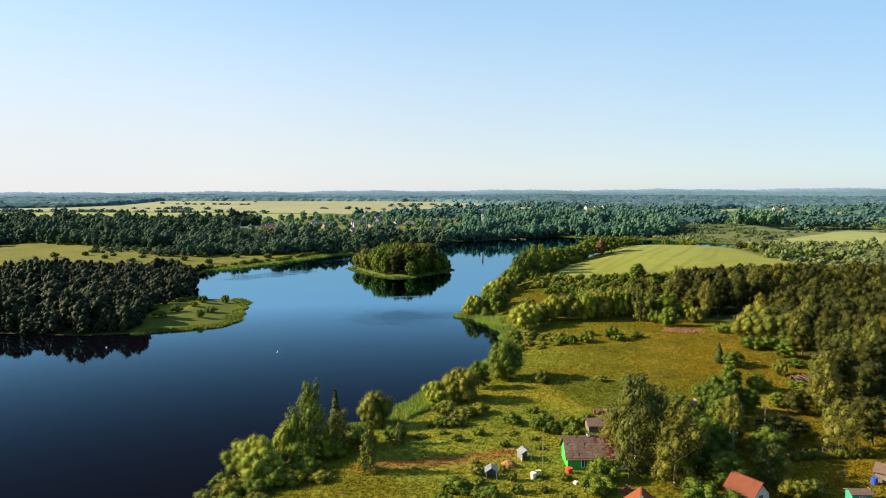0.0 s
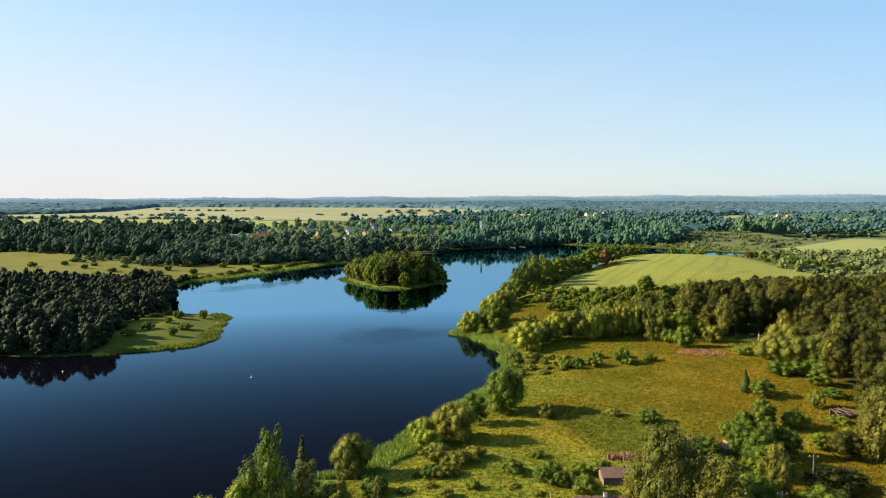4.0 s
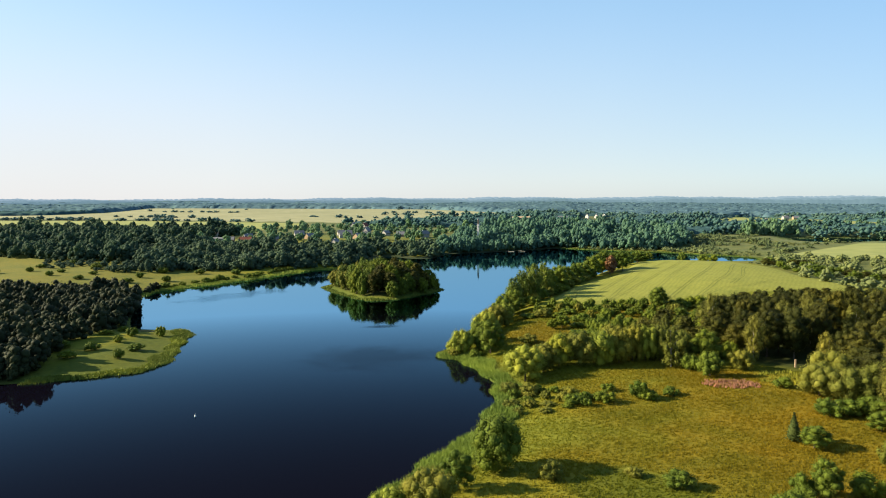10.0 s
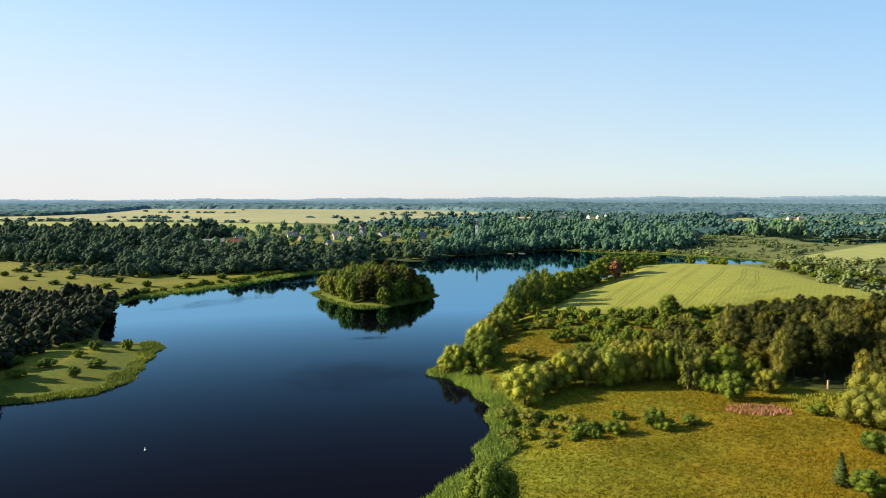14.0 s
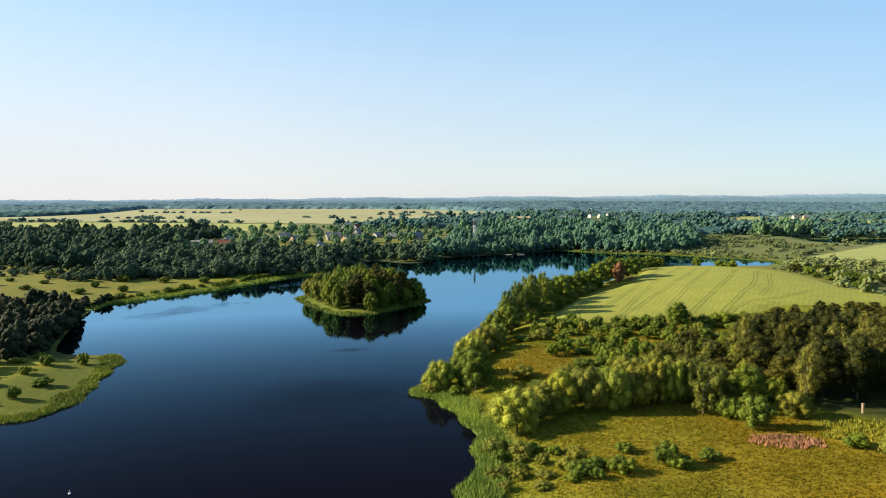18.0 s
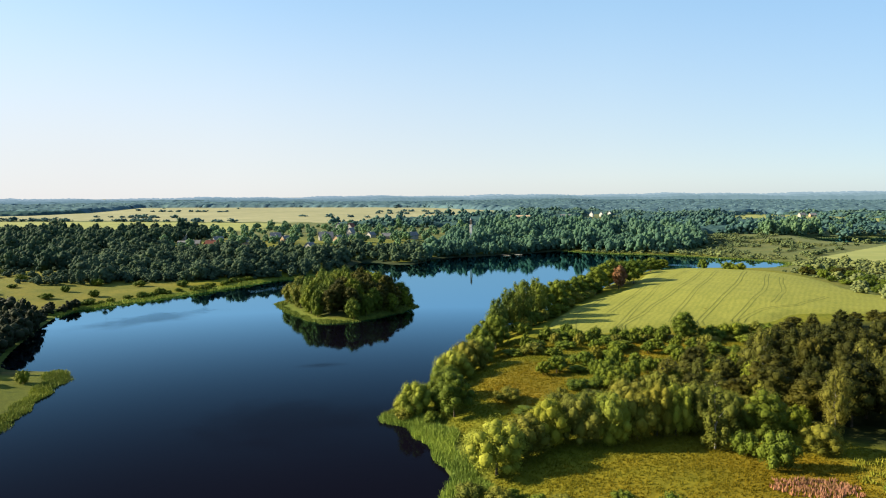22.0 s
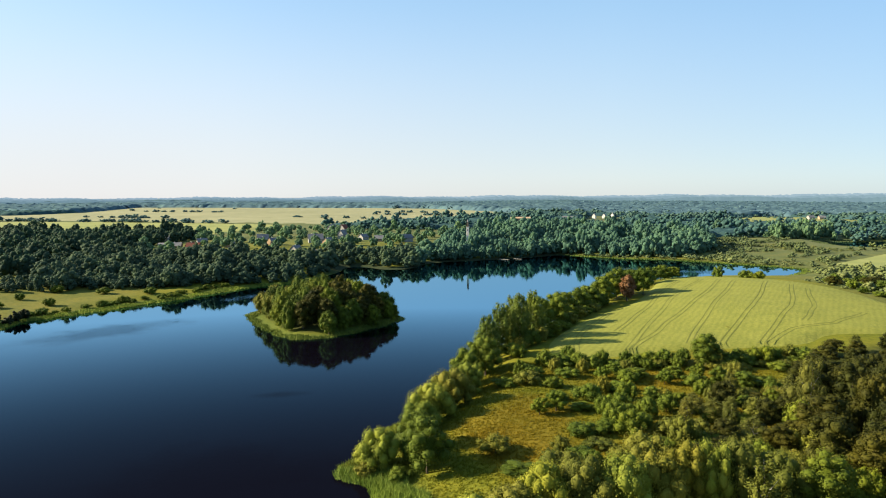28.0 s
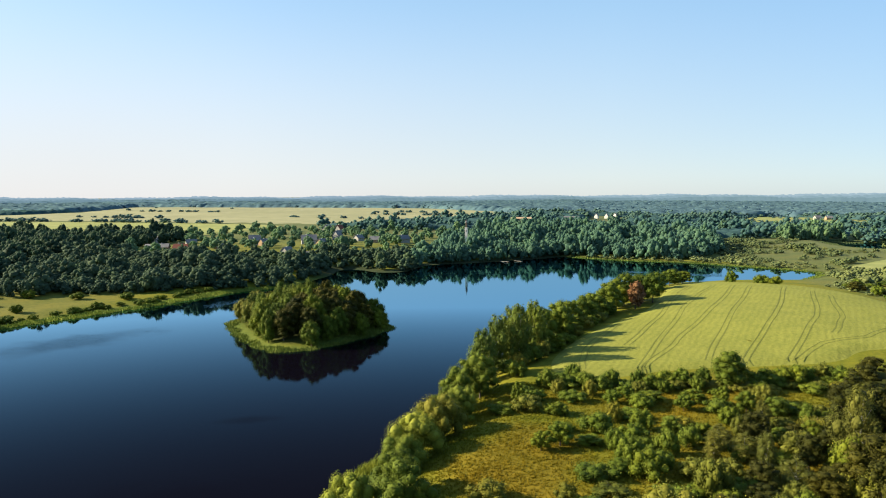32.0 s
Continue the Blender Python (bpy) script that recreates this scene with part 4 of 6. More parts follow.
MIDDLE = wood_kind("grove", 1, 0.42, 190, 0.042, 4, BALL1) + slim(wood_kind("grove", 1, 0.42, 190, 0.042, 3, BALL1), 0.74, 1.12)
COARSE = wood_kind("grove", 1, 0.43, 110, 0.050, 4, BALL1) + slim(wood_kind("grove", 1, 0.43, 110, 0.050, 4, BALL1), 0.84, 1.1)
ROUGH = wood_kind("clump", 1, 0.5, 30, 0.10, 7, EIGHT)
west = scatter(FOREST_WEST, 5.0, 20, 1.2)
woods("west_woods", west, MIDDLE, (6, 11.5), (8, 13), SHADED_WOODS, "dense dark green broadleaf wood beside the lake, shade in its colour", 1)
woods("shore_thicket", scatter([(-196, 350), (-208, 372), (-207, 388), (-214, 390), (-224, 372), (-216, 352)], 4.0, 39, 0.6), MIDDLE, (2.5, 5), (5, 8), SHADED_WOODS, "dark bushes on the shore beyond the wood, shade in their colour", 23)
woods("shore_thicket", scatter([(-330, 196), (-280, 199), (-190, 207), (-156, 208.5), (-141, 214), (-143, 222), (-190, 217), (-280, 210), (-330, 206)], 3.2, 38, 0.4), MIDDLE, (3, 5.5), (5, 8), SHADED_WOODS, "dark bushes leaning over the water's edge, shade in their colour", 22)
SHORE_BELT = [(-150, 512), (-148, 560), (-152, 606), (-136, 612), (-119, 600), (-106, 606), (-100, 645), (-64, 670), (-22, 707), (-6, 722), (35, 697), (80, 690), (112, 740),
              (130, 900), (-60, 900), (-100, 770), (-105, 690), (-165, 640), (-185, 605), (-240, 585), (-330, 600), (-330, 560), (-310, 510), (-270, 470), (-250, 450), (-225, 460), (-198, 474), (-180, 492), (-160, 508)]
VILLAGE = [(-360, 600), (-245, 588), (-190, 606), (-170, 645), (-108, 695), (-104, 775), (-62, 900), (-360, 900)]
OPEN_PLOTS = [[(-275, 640), (-240, 600), (-230, 606), (-262, 648)], [(-350, 690), (-280, 612), (-262, 622), (-330, 705)], [(-262, 720), (-232, 676), (-190, 690), (-205, 730)],
              [(-200, 626), (-180, 600), (-172, 612), (-186, 640)], [(-215, 775), (-180, 725), (-170, 735), (-195, 780)], [(-140, 755), (-110, 720), (-85, 735), (-110, 760)],
              [(-300, 640), (-258, 642), (-232, 590), (-262, 586)], [(-198, 622), (-172, 618), (-166, 594), (-186, 588)]]


def wedge(places):
    """Keeps what the open sector of the plan shows."""
    x, y = places[:, 0], places[:, 1]
    return places[(x < 0.52 * y + 120) & (x > -0.98 * y - 60)]


def clear_of(places, polys):
    for poly in polys:
        places = places[~inside(poly, places[:, 0], places[:, 1])]
    return places


def clumped(places, polys, least):
    """Keeps what stands in thickets, with open ground between them."""
    x, y = clear_of(places, polys).T
    thick = np.sin(x * 0.085 + 2.0 * np.sin(y * 0.041)) * np.sin(y * 0.062 + 1.6 * np.sin(x * 0.053))
    return np.stack([x, y], 1)[thick > least]


belt = clear_of(scatter(SHORE_BELT, 5.6, 21, 3), OPEN_PLOTS + [[(-88, 699), (-74, 699), (-74, 716), (-88, 716)]])
low_belt = belt[:, 0] < -102 - 0.05 * (belt[:, 1] - 600)
woods("north_woods", belt[~low_belt], MIDDLE + COARSE, (7, 18), (9, 18), HAZED_WOODS, "dark woods along the far shore", 2)
woods("north_woods", belt[low_belt], MIDDLE + COARSE, (4, 10.5), (8, 15), HAZED_BELT_WOODS, "rounded green thickets between the lake and the village", 18)
woods("village_trees", clear_of(scatter(VILLAGE, 14.5, 27, 3), OPEN_PLOTS), COARSE, (3.5, 10.5), (7, 13), HAZED_WOODS, "garden trees and bushes between the village houses", 8)
NORTH_WEST = [(-330, 565), (-330, 740), (-440, 760), (-900, 720), (-1100, 560), (-600, 450), (-400, 480), (-340, 482), (-306, 470), (-285, 480)]
woods("north_west_woods", clear_of(wedge(scatter(NORTH_WEST, 7.6, 22, 3)), [[(-430, 440), (-280, 440), (-300, 480), (-338, 484), (-376, 496), (-430, 502)], [(-385, 540), (-310, 543), (-310, 562), (-385, 556)]]), COARSE, (7, 16), (10, 18), HAZED_BELT_WOODS, "mixed woods behind the west meadow", 3)
thicket = scatter([(-250, 440), (-264, 433), (-284, 428), (-335, 445), (-345, 470), (-328, 488), (-300, 503), (-280, 520), (-250, 520), (-205, 500), (-188, 484), (-198, 473), (-216, 462), (-234, 452)], 5.0, 28, 3)
woods("meadow_thicket", thicket[thicket[:, 0] > -272], MIDDLE, (3.5, 8), (6, 10), HAZED_BELT_WOODS, "thicket of dark green trees at the edge of the west meadow", 9)
woods("meadow_thicket", clumped(thicket[thicket[:, 0] <= -272], [], -0.1), MIDDLE, (1.5, 3.6), (4, 7), HAZED_BELT_WOODS, "low dark green bushes on the west meadow", 29)
FIELD_EAST, POND_SIDE = [(162, 645), (192, 616), (330, 620), (330, 740), (290, 795), (250, 765), (195, 695)], [(215, 860), (232, 800), (262, 785), (345, 800), (345, 925), (230, 925)]
woods("marsh_scrub", clumped(scatter([(100, 735), (118, 690), (146, 640), (165, 650), (250, 775), (480, 760), (480, 900), (120, 900), (112, 760)], 4.4, 23, 3), [FIELD_EAST, POND_SIDE], 0.12), ROUGH, (1.5, 5), (4, 8), MARSH, "grey-green willow scrub on marshy ground", 4)
woods("marsh_scrub", scatter([(145, 840), (180, 735), (225, 755), (205, 800)], 4.0, 35, 6), ROUGH, (0.6, 1.6), (3, 5), MARSH, "low willow scrub beside the pond", 16)
woods("marsh_scrub", clear_of(scatter([(130, 900), (480, 900), (480, 1130), (210, 1130), (140, 1000)], 11, 33), []), COARSE, (2, 9), (6, 12), HAZED_WOODS, "willow bushes scattered over the open marsh", 14)
woods("east_scrub", clear_of(scatter([(106, 400), (112, 450), (122, 520), (145, 575), (165, 615), (420, 590), (420, 360), (200, 350), (112, 366)], 8.5, 24, 3), [[(160, 655), (195, 600), (330, 600), (330, 700)]]), COARSE, (2, 6), (5, 10), MARSH, "bushy rough ground east of the barley", 5)
woods("marsh_scrub", scatter([(122, 510), (136, 580), (150, 625), (146, 655), (170, 645), (190, 600), (150, 510)], 6, 34, 3), ROUGH, (1.5, 4.5), (4, 8), MARSH, "olive bushes between the lake and the marsh", 15)
woods("marsh_scrub", scatter([(98, 450), (112, 440), (140, 520), (118, 510), (100, 480)], 8, 36, 3), ROUGH, (1, 2.5), (3, 6), MARSH, "low bushes behind the barley hill", 17)
woods("marsh_scrub", scatter([(-10, 722), (30, 694), (78, 686), (112, 660), (140, 638), (152, 660), (118, 704), (80, 702), (35, 706)], 5, 37, 3), ROUGH, (1.5, 4.5), (4, 8), MARSH, "willow bushes fringing the far shore", 19)
woods("marsh_trees", scatter([(196, 884), (230, 890), (262, 930), (240, 950), (200, 920)], 7, 29), COARSE, (11, 17), (11, 15), HAZED_WOODS, "clump of tall dark trees beside the marsh pond", 10)
CLEARING = [(225, 1130), (295, 1080), (390, 1040), (460, 1120), (420, 1260), (345, 1460), (270, 1380), (225, 1200)]
FAR_OPEN = [[(-1250, 700), (-440, 755), (-310, 830), (-220, 1010), (-110, 1210), (-70, 1450), (-335, 1800), (-700, 1890), (-1160, 1900), (-1070, 1630), (-1015, 1470), (-1010, 1310), (-1090, 1250), (-1160, 1100)],
            [(215, 1130), (290, 1065), (400, 1020), (470, 1110), (430, 1280), (350, 1480), (260, 1400), (215, 1200)], [(150, 1640), (240, 1640), (250, 1700), (150, 1700)],
            [(5, 1020), (60, 1020), (95, 1390), (30, 1390)], [(-24, 1090), (24, 1090), (24, 1160), (-24, 1160)], [(-75, 880), (-40, 880), (-40, 965), (-75, 965)]]
FAR = wood_kind("clump", 1, 0.52, 8, 0.07, 6, EIGHT)
ring = wedge(clear_of(scatter([(-1400, 700), (-440, 770), (-330, 900), (480, 900), (480, 560), (1000, 700), (1000, 1560), (-1450, 1560)], 10.5, 25), FAR_OPEN))
drift = np.random.default_rng(78).normal(0, 4.5, ring.shape)
ring = ring + drift
patchy = np.sin(ring[:, 0] * 0.026 + 2.2 * np.sin(ring[:, 1] * 0.011)) * np.sin(ring[:, 1] * 0.031 + 1.4 * np.sin(ring[:, 0] * 0.017))
near = ring[:, 1] - 0.12 * ring[:, 0] < 1170
woods("distant_trees", ring[(patchy > -0.45) & near], FAR, (4, 17), (9, 19), HAZED_MID_WOODS, "treetops of mixed woods beyond the shore, tinted blue-green for haze", 6)
woods("clearing_bushes", clumped(scatter(CLEARING, 13, 42), [], 0.42), FAR, (2, 8), (6, 13), HAZED_FAR_WOODS, "bushes scattered over the far clearing", 24)
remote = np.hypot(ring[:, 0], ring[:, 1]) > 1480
woods("distant_trees", ring[(patchy > -0.6) & ~near & ~remote], FAR, (5, 13), (10, 20), HAZED_FAR_WOODS, "distant treetops of mixed woods, tinted blue-green for haze", 13)


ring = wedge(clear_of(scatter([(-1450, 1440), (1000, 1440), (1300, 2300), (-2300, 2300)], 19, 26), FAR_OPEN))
woods("horizon_trees", ring, FAR, (6, 11), (14, 24), HAZED_HORIZON_WOODS, "hazy treetops of the woods near the horizon", 12)


def canopy(name, x0, x1, y0, y1, step, tall, holes, material, label, seed):
    """The closed, uneven top of a wood far off, down to the ground at its edges."""
    rng = np.random.default_rng(seed)
    X, Y = np.meshgrid(np.arange(x0, x1, step), np.arange(y0, y1, step))
    open_land = (X > 0.52 * Y + 120) | (X < -0.98 * Y - 60) | (from_shore(X, Y) < 12)
    for poly in holes:
        open_land |= inside(poly, X, Y)
    stands = 0.5 + 0.5 * np.sin(X * 0.017 + 2 * np.sin(Y * 0.009)) * np.sin(Y * 0.013 + 1.5 * np.sin(X * 0.011))
    Z = height(X, Y) + np.where(open_land, -1.0, tall * (0.4 + 0.2 * stands + 0.7 * rng.uniform(0, 1, X.shape) ** 1.5))
    X, Y = X + rng.uniform(-0.4, 0.4, X.shape) * step, Y + rng.uniform(-0.4, 0.4, X.shape) * step
    i = np.arange(X.size).reshape(X.shape)
    a, c, d, e = i[:-1, :-1].ravel(), i[:-1, 1:].ravel(), i[1:, 1:].ravel(), i[1:, :-1].ravel()
    f = np.concatenate([np.stack([a, c, d], 1), np.stack([a, d, e], 1)])
    f = f[~open_land.ravel()[f].all(1)]
    used, f = np.unique(f, return_inverse=True)
    v = np.stack([X, Y, Z], -1).reshape(-1, 3)[used]
    me = mesh_of(name, v, f.reshape(-1, 3), material, True)
    return tagged(new(name, me), label, "woods", kind="stuff")


NEAR_LAND = [[(-1100, 500), (-1100, 740), (-440, 775), (-330, 905), (-50, 915), (135, 905), (485, 1005), (485, 500), (2000, 300), (-1100, 300)]]
canopy("distant_woods", -1400, 900, 560, 1500, 6.0, 6, FAR_OPEN + NEAR_LAND, HAZED_FAR_WOODS, "distant woods reaching towards the horizon, tinted blue-green for haze", 61)
canopy("horizon_woods", -2500, 1500, 1440, 2600, 8.0, 9, FAR_OPEN, HAZED_HORIZON_WOODS, "hazy blue-green woods near the horizon", 62)
rows = []
hr = np.random.default_rng(40)
for (ax, ay), (bx, by), n in [((-900, 1020), (-430, 1000), 90), ((-760, 1160), (-560, 1110), 18), ((-900, 1500), (-640, 1420), 22), ((-420, 1180), (-250, 1120), 12), ((-360, 1450), (-220, 1420), 14), ((-330, 1320), (-160, 1240), 16), ((-1100, 820), (-800, 930), 16)]:
    t = (hr.permutation(n)[:, None] + hr.uniform(-0.3, 0.3, (n, 1))) / n
    rows.append(np.array([[ax, ay]]) * (1 - t) + np.array([[bx, by]]) * t + hr.normal(0, 2.5, (n, 2)))
rows.append(np.stack([hr.uniform(-1100, -150, 10), hr.uniform(1030, 1900, 10)], 1))
woods("field_hedges", np.concatenate(rows)[::2], ROUGH, (4, 8), (10, 20), HAZED_FAR_WOODS, "hedgerows and single bushes between the hay fields", 11)

# the hazy horizon, far behind everything
def horizon_ridge(radius, top, seed, material):
    """A low curved wall of distant forest with an uneven top."""
    rng = np.random.default_rng(seed)
    a = np.radians(np.arange(-75, 75, 0.12))
    edge = top + 2.2 * np.sin(a * 31 + seed) + 1.4 * np.sin(a * 83 + seed) + rng.normal(0, 1.0, len(a))
    x, y = radius * np.sin(a), radius * np.cos(a)
    v = np.concatenate([np.stack([x, y, np.full(len(a), -20.0)], 1), np.stack([x, y, edge], 1), np.stack([x * 1.01, y * 1.01, edge - 1], 1)])
    n = len(a)
    i = np.arange(n - 1)
    q = np.concatenate([np.stack([i, i + 1, i + 1 + n, i + n], 1), np.stack([i + n, i + 1 + n, i + 1 + 2 * n, i + 2 * n], 1)])
    return tagged(new("backdrop", mesh_of("backdrop", v, q, material)), "forest ridge on the horizon, its haze put in as a blue glow", "backdrop", kind="structure")


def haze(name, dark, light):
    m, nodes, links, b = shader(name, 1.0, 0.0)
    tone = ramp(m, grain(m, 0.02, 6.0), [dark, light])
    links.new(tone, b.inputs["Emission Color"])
    # a blue glow stands in for the air in front of the forest
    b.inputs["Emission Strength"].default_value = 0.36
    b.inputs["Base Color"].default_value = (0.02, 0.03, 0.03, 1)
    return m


horizon_ridge(2500, 36, 2, haze("haze_glow_near", (0.15, 0.25, 0.31), (0.19, 0.30, 0.36)))
horizon_ridge(2800, 40, 3, haze("haze_glow_middle", (0.21, 0.32, 0.40), (0.24, 0.36, 0.44)))
horizon_ridge(3200, 44, 4, haze("haze_glow_far", (0.29, 0.40, 0.50), (0.32, 0.44, 0.54)))


# ---- the village: materials ----
OLD_SLATE = plain("old_slate_roof", (0.095, 0.052, 0.036), (0.185, 0.122, 0.092), 2.6, 0.75, 0.3, 0.6, 0.05, vary=0.16)
RUST_TIN = plain("rusty_roof_tin", (0.078, 0.019, 0.008), (0.13, 0.034, 0.014), 1.2, 0.7, 0.2, 0.3, 0.02, vary=0.22)
RED_TIN = plain("orange_roof_tin", (0.17, 0.044, 0.013), (0.25, 0.072, 0.024), 1.2, 0.7, 0.2, 0.3, 0.02, vary=0.22)
GREEN_PAINT = plain("green_wall_paint", (0.035, 0.34, 0.05), (0.06, 0.46, 0.08), 2.5, 0.6, 0.3, 0.2, 0.01)
TEAL_PAINT = plain("teal_wall_paint", (0.03, 0.22, 0.16), (0.05, 0.30, 0.22), 2.5, 0.6, 0.3, 0.2, 0.01)
WHITE_PAINT = plain("white_paint", (0.62, 0.60, 0.55), (0.80, 0.79, 0.75), 2.0, 0.6, 0.3, 0.2, 0.01)
GREY_WOOD = plain("weathered_wood", (0.09, 0.075, 0.06), (0.22, 0.19, 0.15), 3.0, 0.9, 0.1, 0.5, 0.02)
TAN_WOOD = plain("light_boards", (0.28, 0.20, 0.13), (0.42, 0.32, 0.22), 2.0, 0.85, 0.1, 0.4, 0.02, vary=0.2)
DRY_HAY = plain("dry_hay", (0.24, 0.12, 0.04), (0.40, 0.21, 0.08), 5.0, 0.95, 0.1, 0.7, 0.06)
OLD_BOARDS = plain("old_boards", (0.15, 0.10, 0.065), (0.25, 0.18, 0.12), 2.0, 0.85, 0.1, 0.4, 0.02, vary=0.2)
GREY_ROOF = plain("grey_roof_sheet", (0.12, 0.12, 0.13), (0.22, 0.22, 0.23), 1.5, 0.7, 0.3, 0.4, 0.03)
RED_ROOF = plain("red_roof_tile", (0.15, 0.05, 0.035), (0.23, 0.08, 0.055), 1.5, 0.8, 0.2, 0.4, 0.03)
BRICK = plain("red_brick", (0.24, 0.09, 0.06), (0.36, 0.16, 0.11), 3.0, 0.9, 0.1, 0.4, 0.02)
FILM = plain("grey_film", (0.13, 0.135, 0.15), (0.22, 0.225, 0.24), 2.0, 0.35, 0.5, 0.2, 0.02)
PLASTER = plain("pale_plaster", (0.55, 0.52, 0.46), (0.74, 0.71, 0.65), 1.2, 0.85, 0.2, 0.3, 0.02)
BLUE_PLASTIC = plain("blue_plastic", (0.03, 0.06, 0.35), (0.05, 0.09, 0.45), 3.0, 0.4, 0.5, 0.1, 0.01)
RED_PLASTIC = plain("red_plastic", (0.45, 0.06, 0.02), (0.55, 0.09, 0.03), 3.0, 0.45, 0.5, 0.1, 0.01)
PANE, pn, pl, pb = shader("window_pane", 0.06, 0.6)
pb.inputs["Base Color"].default_value = (0.02, 0.025, 0.03, 1)


def box(bm, x0, y0, z0, x1, y1, z1, bevel=0.0):
    """A box between two corners, its edges eased."""
    made = bmesh.ops.create_cube(bm, size=1, matrix=Matrix.Translation(((x0 + x1) / 2, (y0 + y1) / 2, (z0 + z1) / 2)) @ Matrix.Diagonal((x1 - x0, y1 - y0, z1 - z0, 1)))
    if bevel:
        bmesh.ops.bevel(bm, geom=list({e for v in made["verts"] for e in v.link_edges}), offset=bevel, segments=1, affect="EDGES")
    return bm


def boxed(*corners, bevel=0.0):
    return box(bmesh.new(), *corners, bevel=bevel)


def slab(points, thick):
    """A plate from a flat outline, given a thickness below it."""
    bm = bmesh.new()
    f = bm.faces.new([bm.verts.new(p) for p in points])
    f.normal_update()
    n = f.normal.copy()
    ext = bmesh.ops.extrude_face_region(bm, geom=[f])
    bmesh.ops.translate(bm, vec=-n * thick, verts=[v for v in ext["geom"] if isinstance(v, bmesh.types.BMVert)])
    bmesh.ops.recalc_face_normals(bm, faces=bm.faces)
    return bm


def cylinder(x, y, z0, z1, r0, r1=None, sides=12):
    bm = bmesh.new()
    bmesh.ops.create_cone(bm, cap_ends=True, segments=sides, radius1=r0, radius2=r0 if r1 is None else r1, depth=z1 - z0, matrix=Matrix.Translation((x, y, (z0 + z1) / 2)))
    return bm


def gable_walls(L, W, h, top, t=0.2):
    """Four walls round a room with gables on the two short sides; the ridge runs along x."""
    bm = bmesh.new()
    box(bm, -L / 2, -W / 2, -0.4, L / 2, -W / 2 + t, h)
    box(bm, -L / 2, W / 2 - t, -0.4, L / 2, W / 2, h)
    for s in (-1, 1):
        o = [(s * L / 2, -W / 2 + t, -0.4), (s * L / 2, W / 2 - t, -0.4), (s * L / 2, W / 2 - t, h), (s * L / 2, 0, top - 0.12), (s * L / 2, -W / 2 + t, h)]
        vs = [bm.verts.new(p) for p in o]
        f = bm.faces.new(vs)
        ext = bmesh.ops.extrude_face_region(bm, geom=[f])
        bmesh.ops.translate(bm, vec=(-s * t, 0, 0), verts=[v for v in ext["geom"] if isinstance(v, bmesh.types.BMVert)])
    bmesh.ops.recalc_face_normals(bm, faces=bm.faces)
    return bm


def house(name, x, y, turn, L, W, h, top, wall, roof, label, windows=2, chimney=True, door=True, over=0.4, category="house", sheet=0.0):
    """A gabled house: walls, two roof slopes, ridge cap, chimney, windows with frame and pane, a door."""
    e = base(name, x, y, None, turn)
    part("wall", gable_walls(L, W, h, top), wall, e)
    drop = over * (top - h) / (W / 2)
    for s in (-1, 1):
        a = [(-L / 2 - over, 0, top), (L / 2 + over, 0, top), (L / 2 + over, s * (W / 2 + over), h - drop), (-L / 2 - over, s * (W / 2 + over), h - drop)]
        slope = part("roof", slab(a if s < 0 else a[::-1], 0.1), roof, e)
        if sheet:
            n = max(1, round((L + 2 * over) / sheet))
            w, run, fall = (L + 2 * over) / n, W / 2 + over, top - h + drop
            long = math.hypot(run, fall)
            bm = boxed(-w / 2 + 0.02, -long / 2, 0, w / 2 - 0.02, long / 2, 0.03)
            box(bm, -w / 2 + 0.02, -long / 2, 0.03, -w / 2 + 0.07, long / 2, 0.07)
            me = bpy.data.meshes.new("roof_sheet")
            bm.to_mesh(me)
            bm.free()
            me.materials.append(roof)
            for k in range(n):
                o = new("roof_sheet", me)
                o.parent = slope
                o.matrix_local = pose(-L / 2 - over + w * (k + 0.5), s * run / 2, top - fall / 2 + 0.02, -s * math.degrees(math.atan2(fall, run)), 0, 0) @ pose(0, 0, 0.004 * (k % 2), 0, 0, 0)
    part("ridge_cap", boxed(-L / 2 - over, -0.14, top - 0.03, L / 2 + over, 0.14, top + 0.06, bevel=0.02), roof, e)
    if chimney:
        stack = part("chimney", boxed(-0.12 * L - 0.25, -0.25, top - 0.6, -0.12 * L + 0.25, 0.25, top + 0.5, bevel=0.03), WHITE_PAINT, e, "whitewashed chimney")
        part("chimney_cap", boxed(-0.12 * L - 0.31, -0.31, top + 0.5, -0.12 * L + 0.31, 0.31, top + 0.58, bevel=0.02), GREY_WOOD, stack)
    for k in range(windows):
        for s in (-1, 1):
            cx = L * (-0.36 + 0.72 * (k + 0.5) / max(1, windows))
            f = bmesh.new()
            yo = s * (W / 2 + 0.03)
            for q in ((-0.5, -0.42), (0.42, 0.5), (-0.04, 0.04)):
                box(f, cx + q[0], yo - 0.05, h - 1.55, cx + q[1], yo + 0.05, h - 0.35)
            box(f, cx - 0.5, yo - 0.052, h - 1.62, cx + 0.5, yo + 0.052, h - 1.54)
            box(f, cx - 0.5, yo - 0.052, h - 0.42, cx + 0.5, yo + 0.052, h - 0.34)
            win = part("window", f, WHITE_PAINT, e)
            part("pane", boxed(cx - 0.42, yo - 0.02, h - 1.54, cx + 0.42, yo + 0.02, h - 0.42), PANE, win)
    if door:
        d = part("door", boxed(L / 2 - 0.01, -0.45, 0, L / 2 + 0.06, 0.45, 1.95, bevel=0.01), GREY_WOOD, e)
        part("handle", boxed(L / 2 + 0.06, 0.3, 0.95, L / 2 + 0.11, 0.36, 1.1), GREY_ROOF, d)
    return tagged(e, label, category)


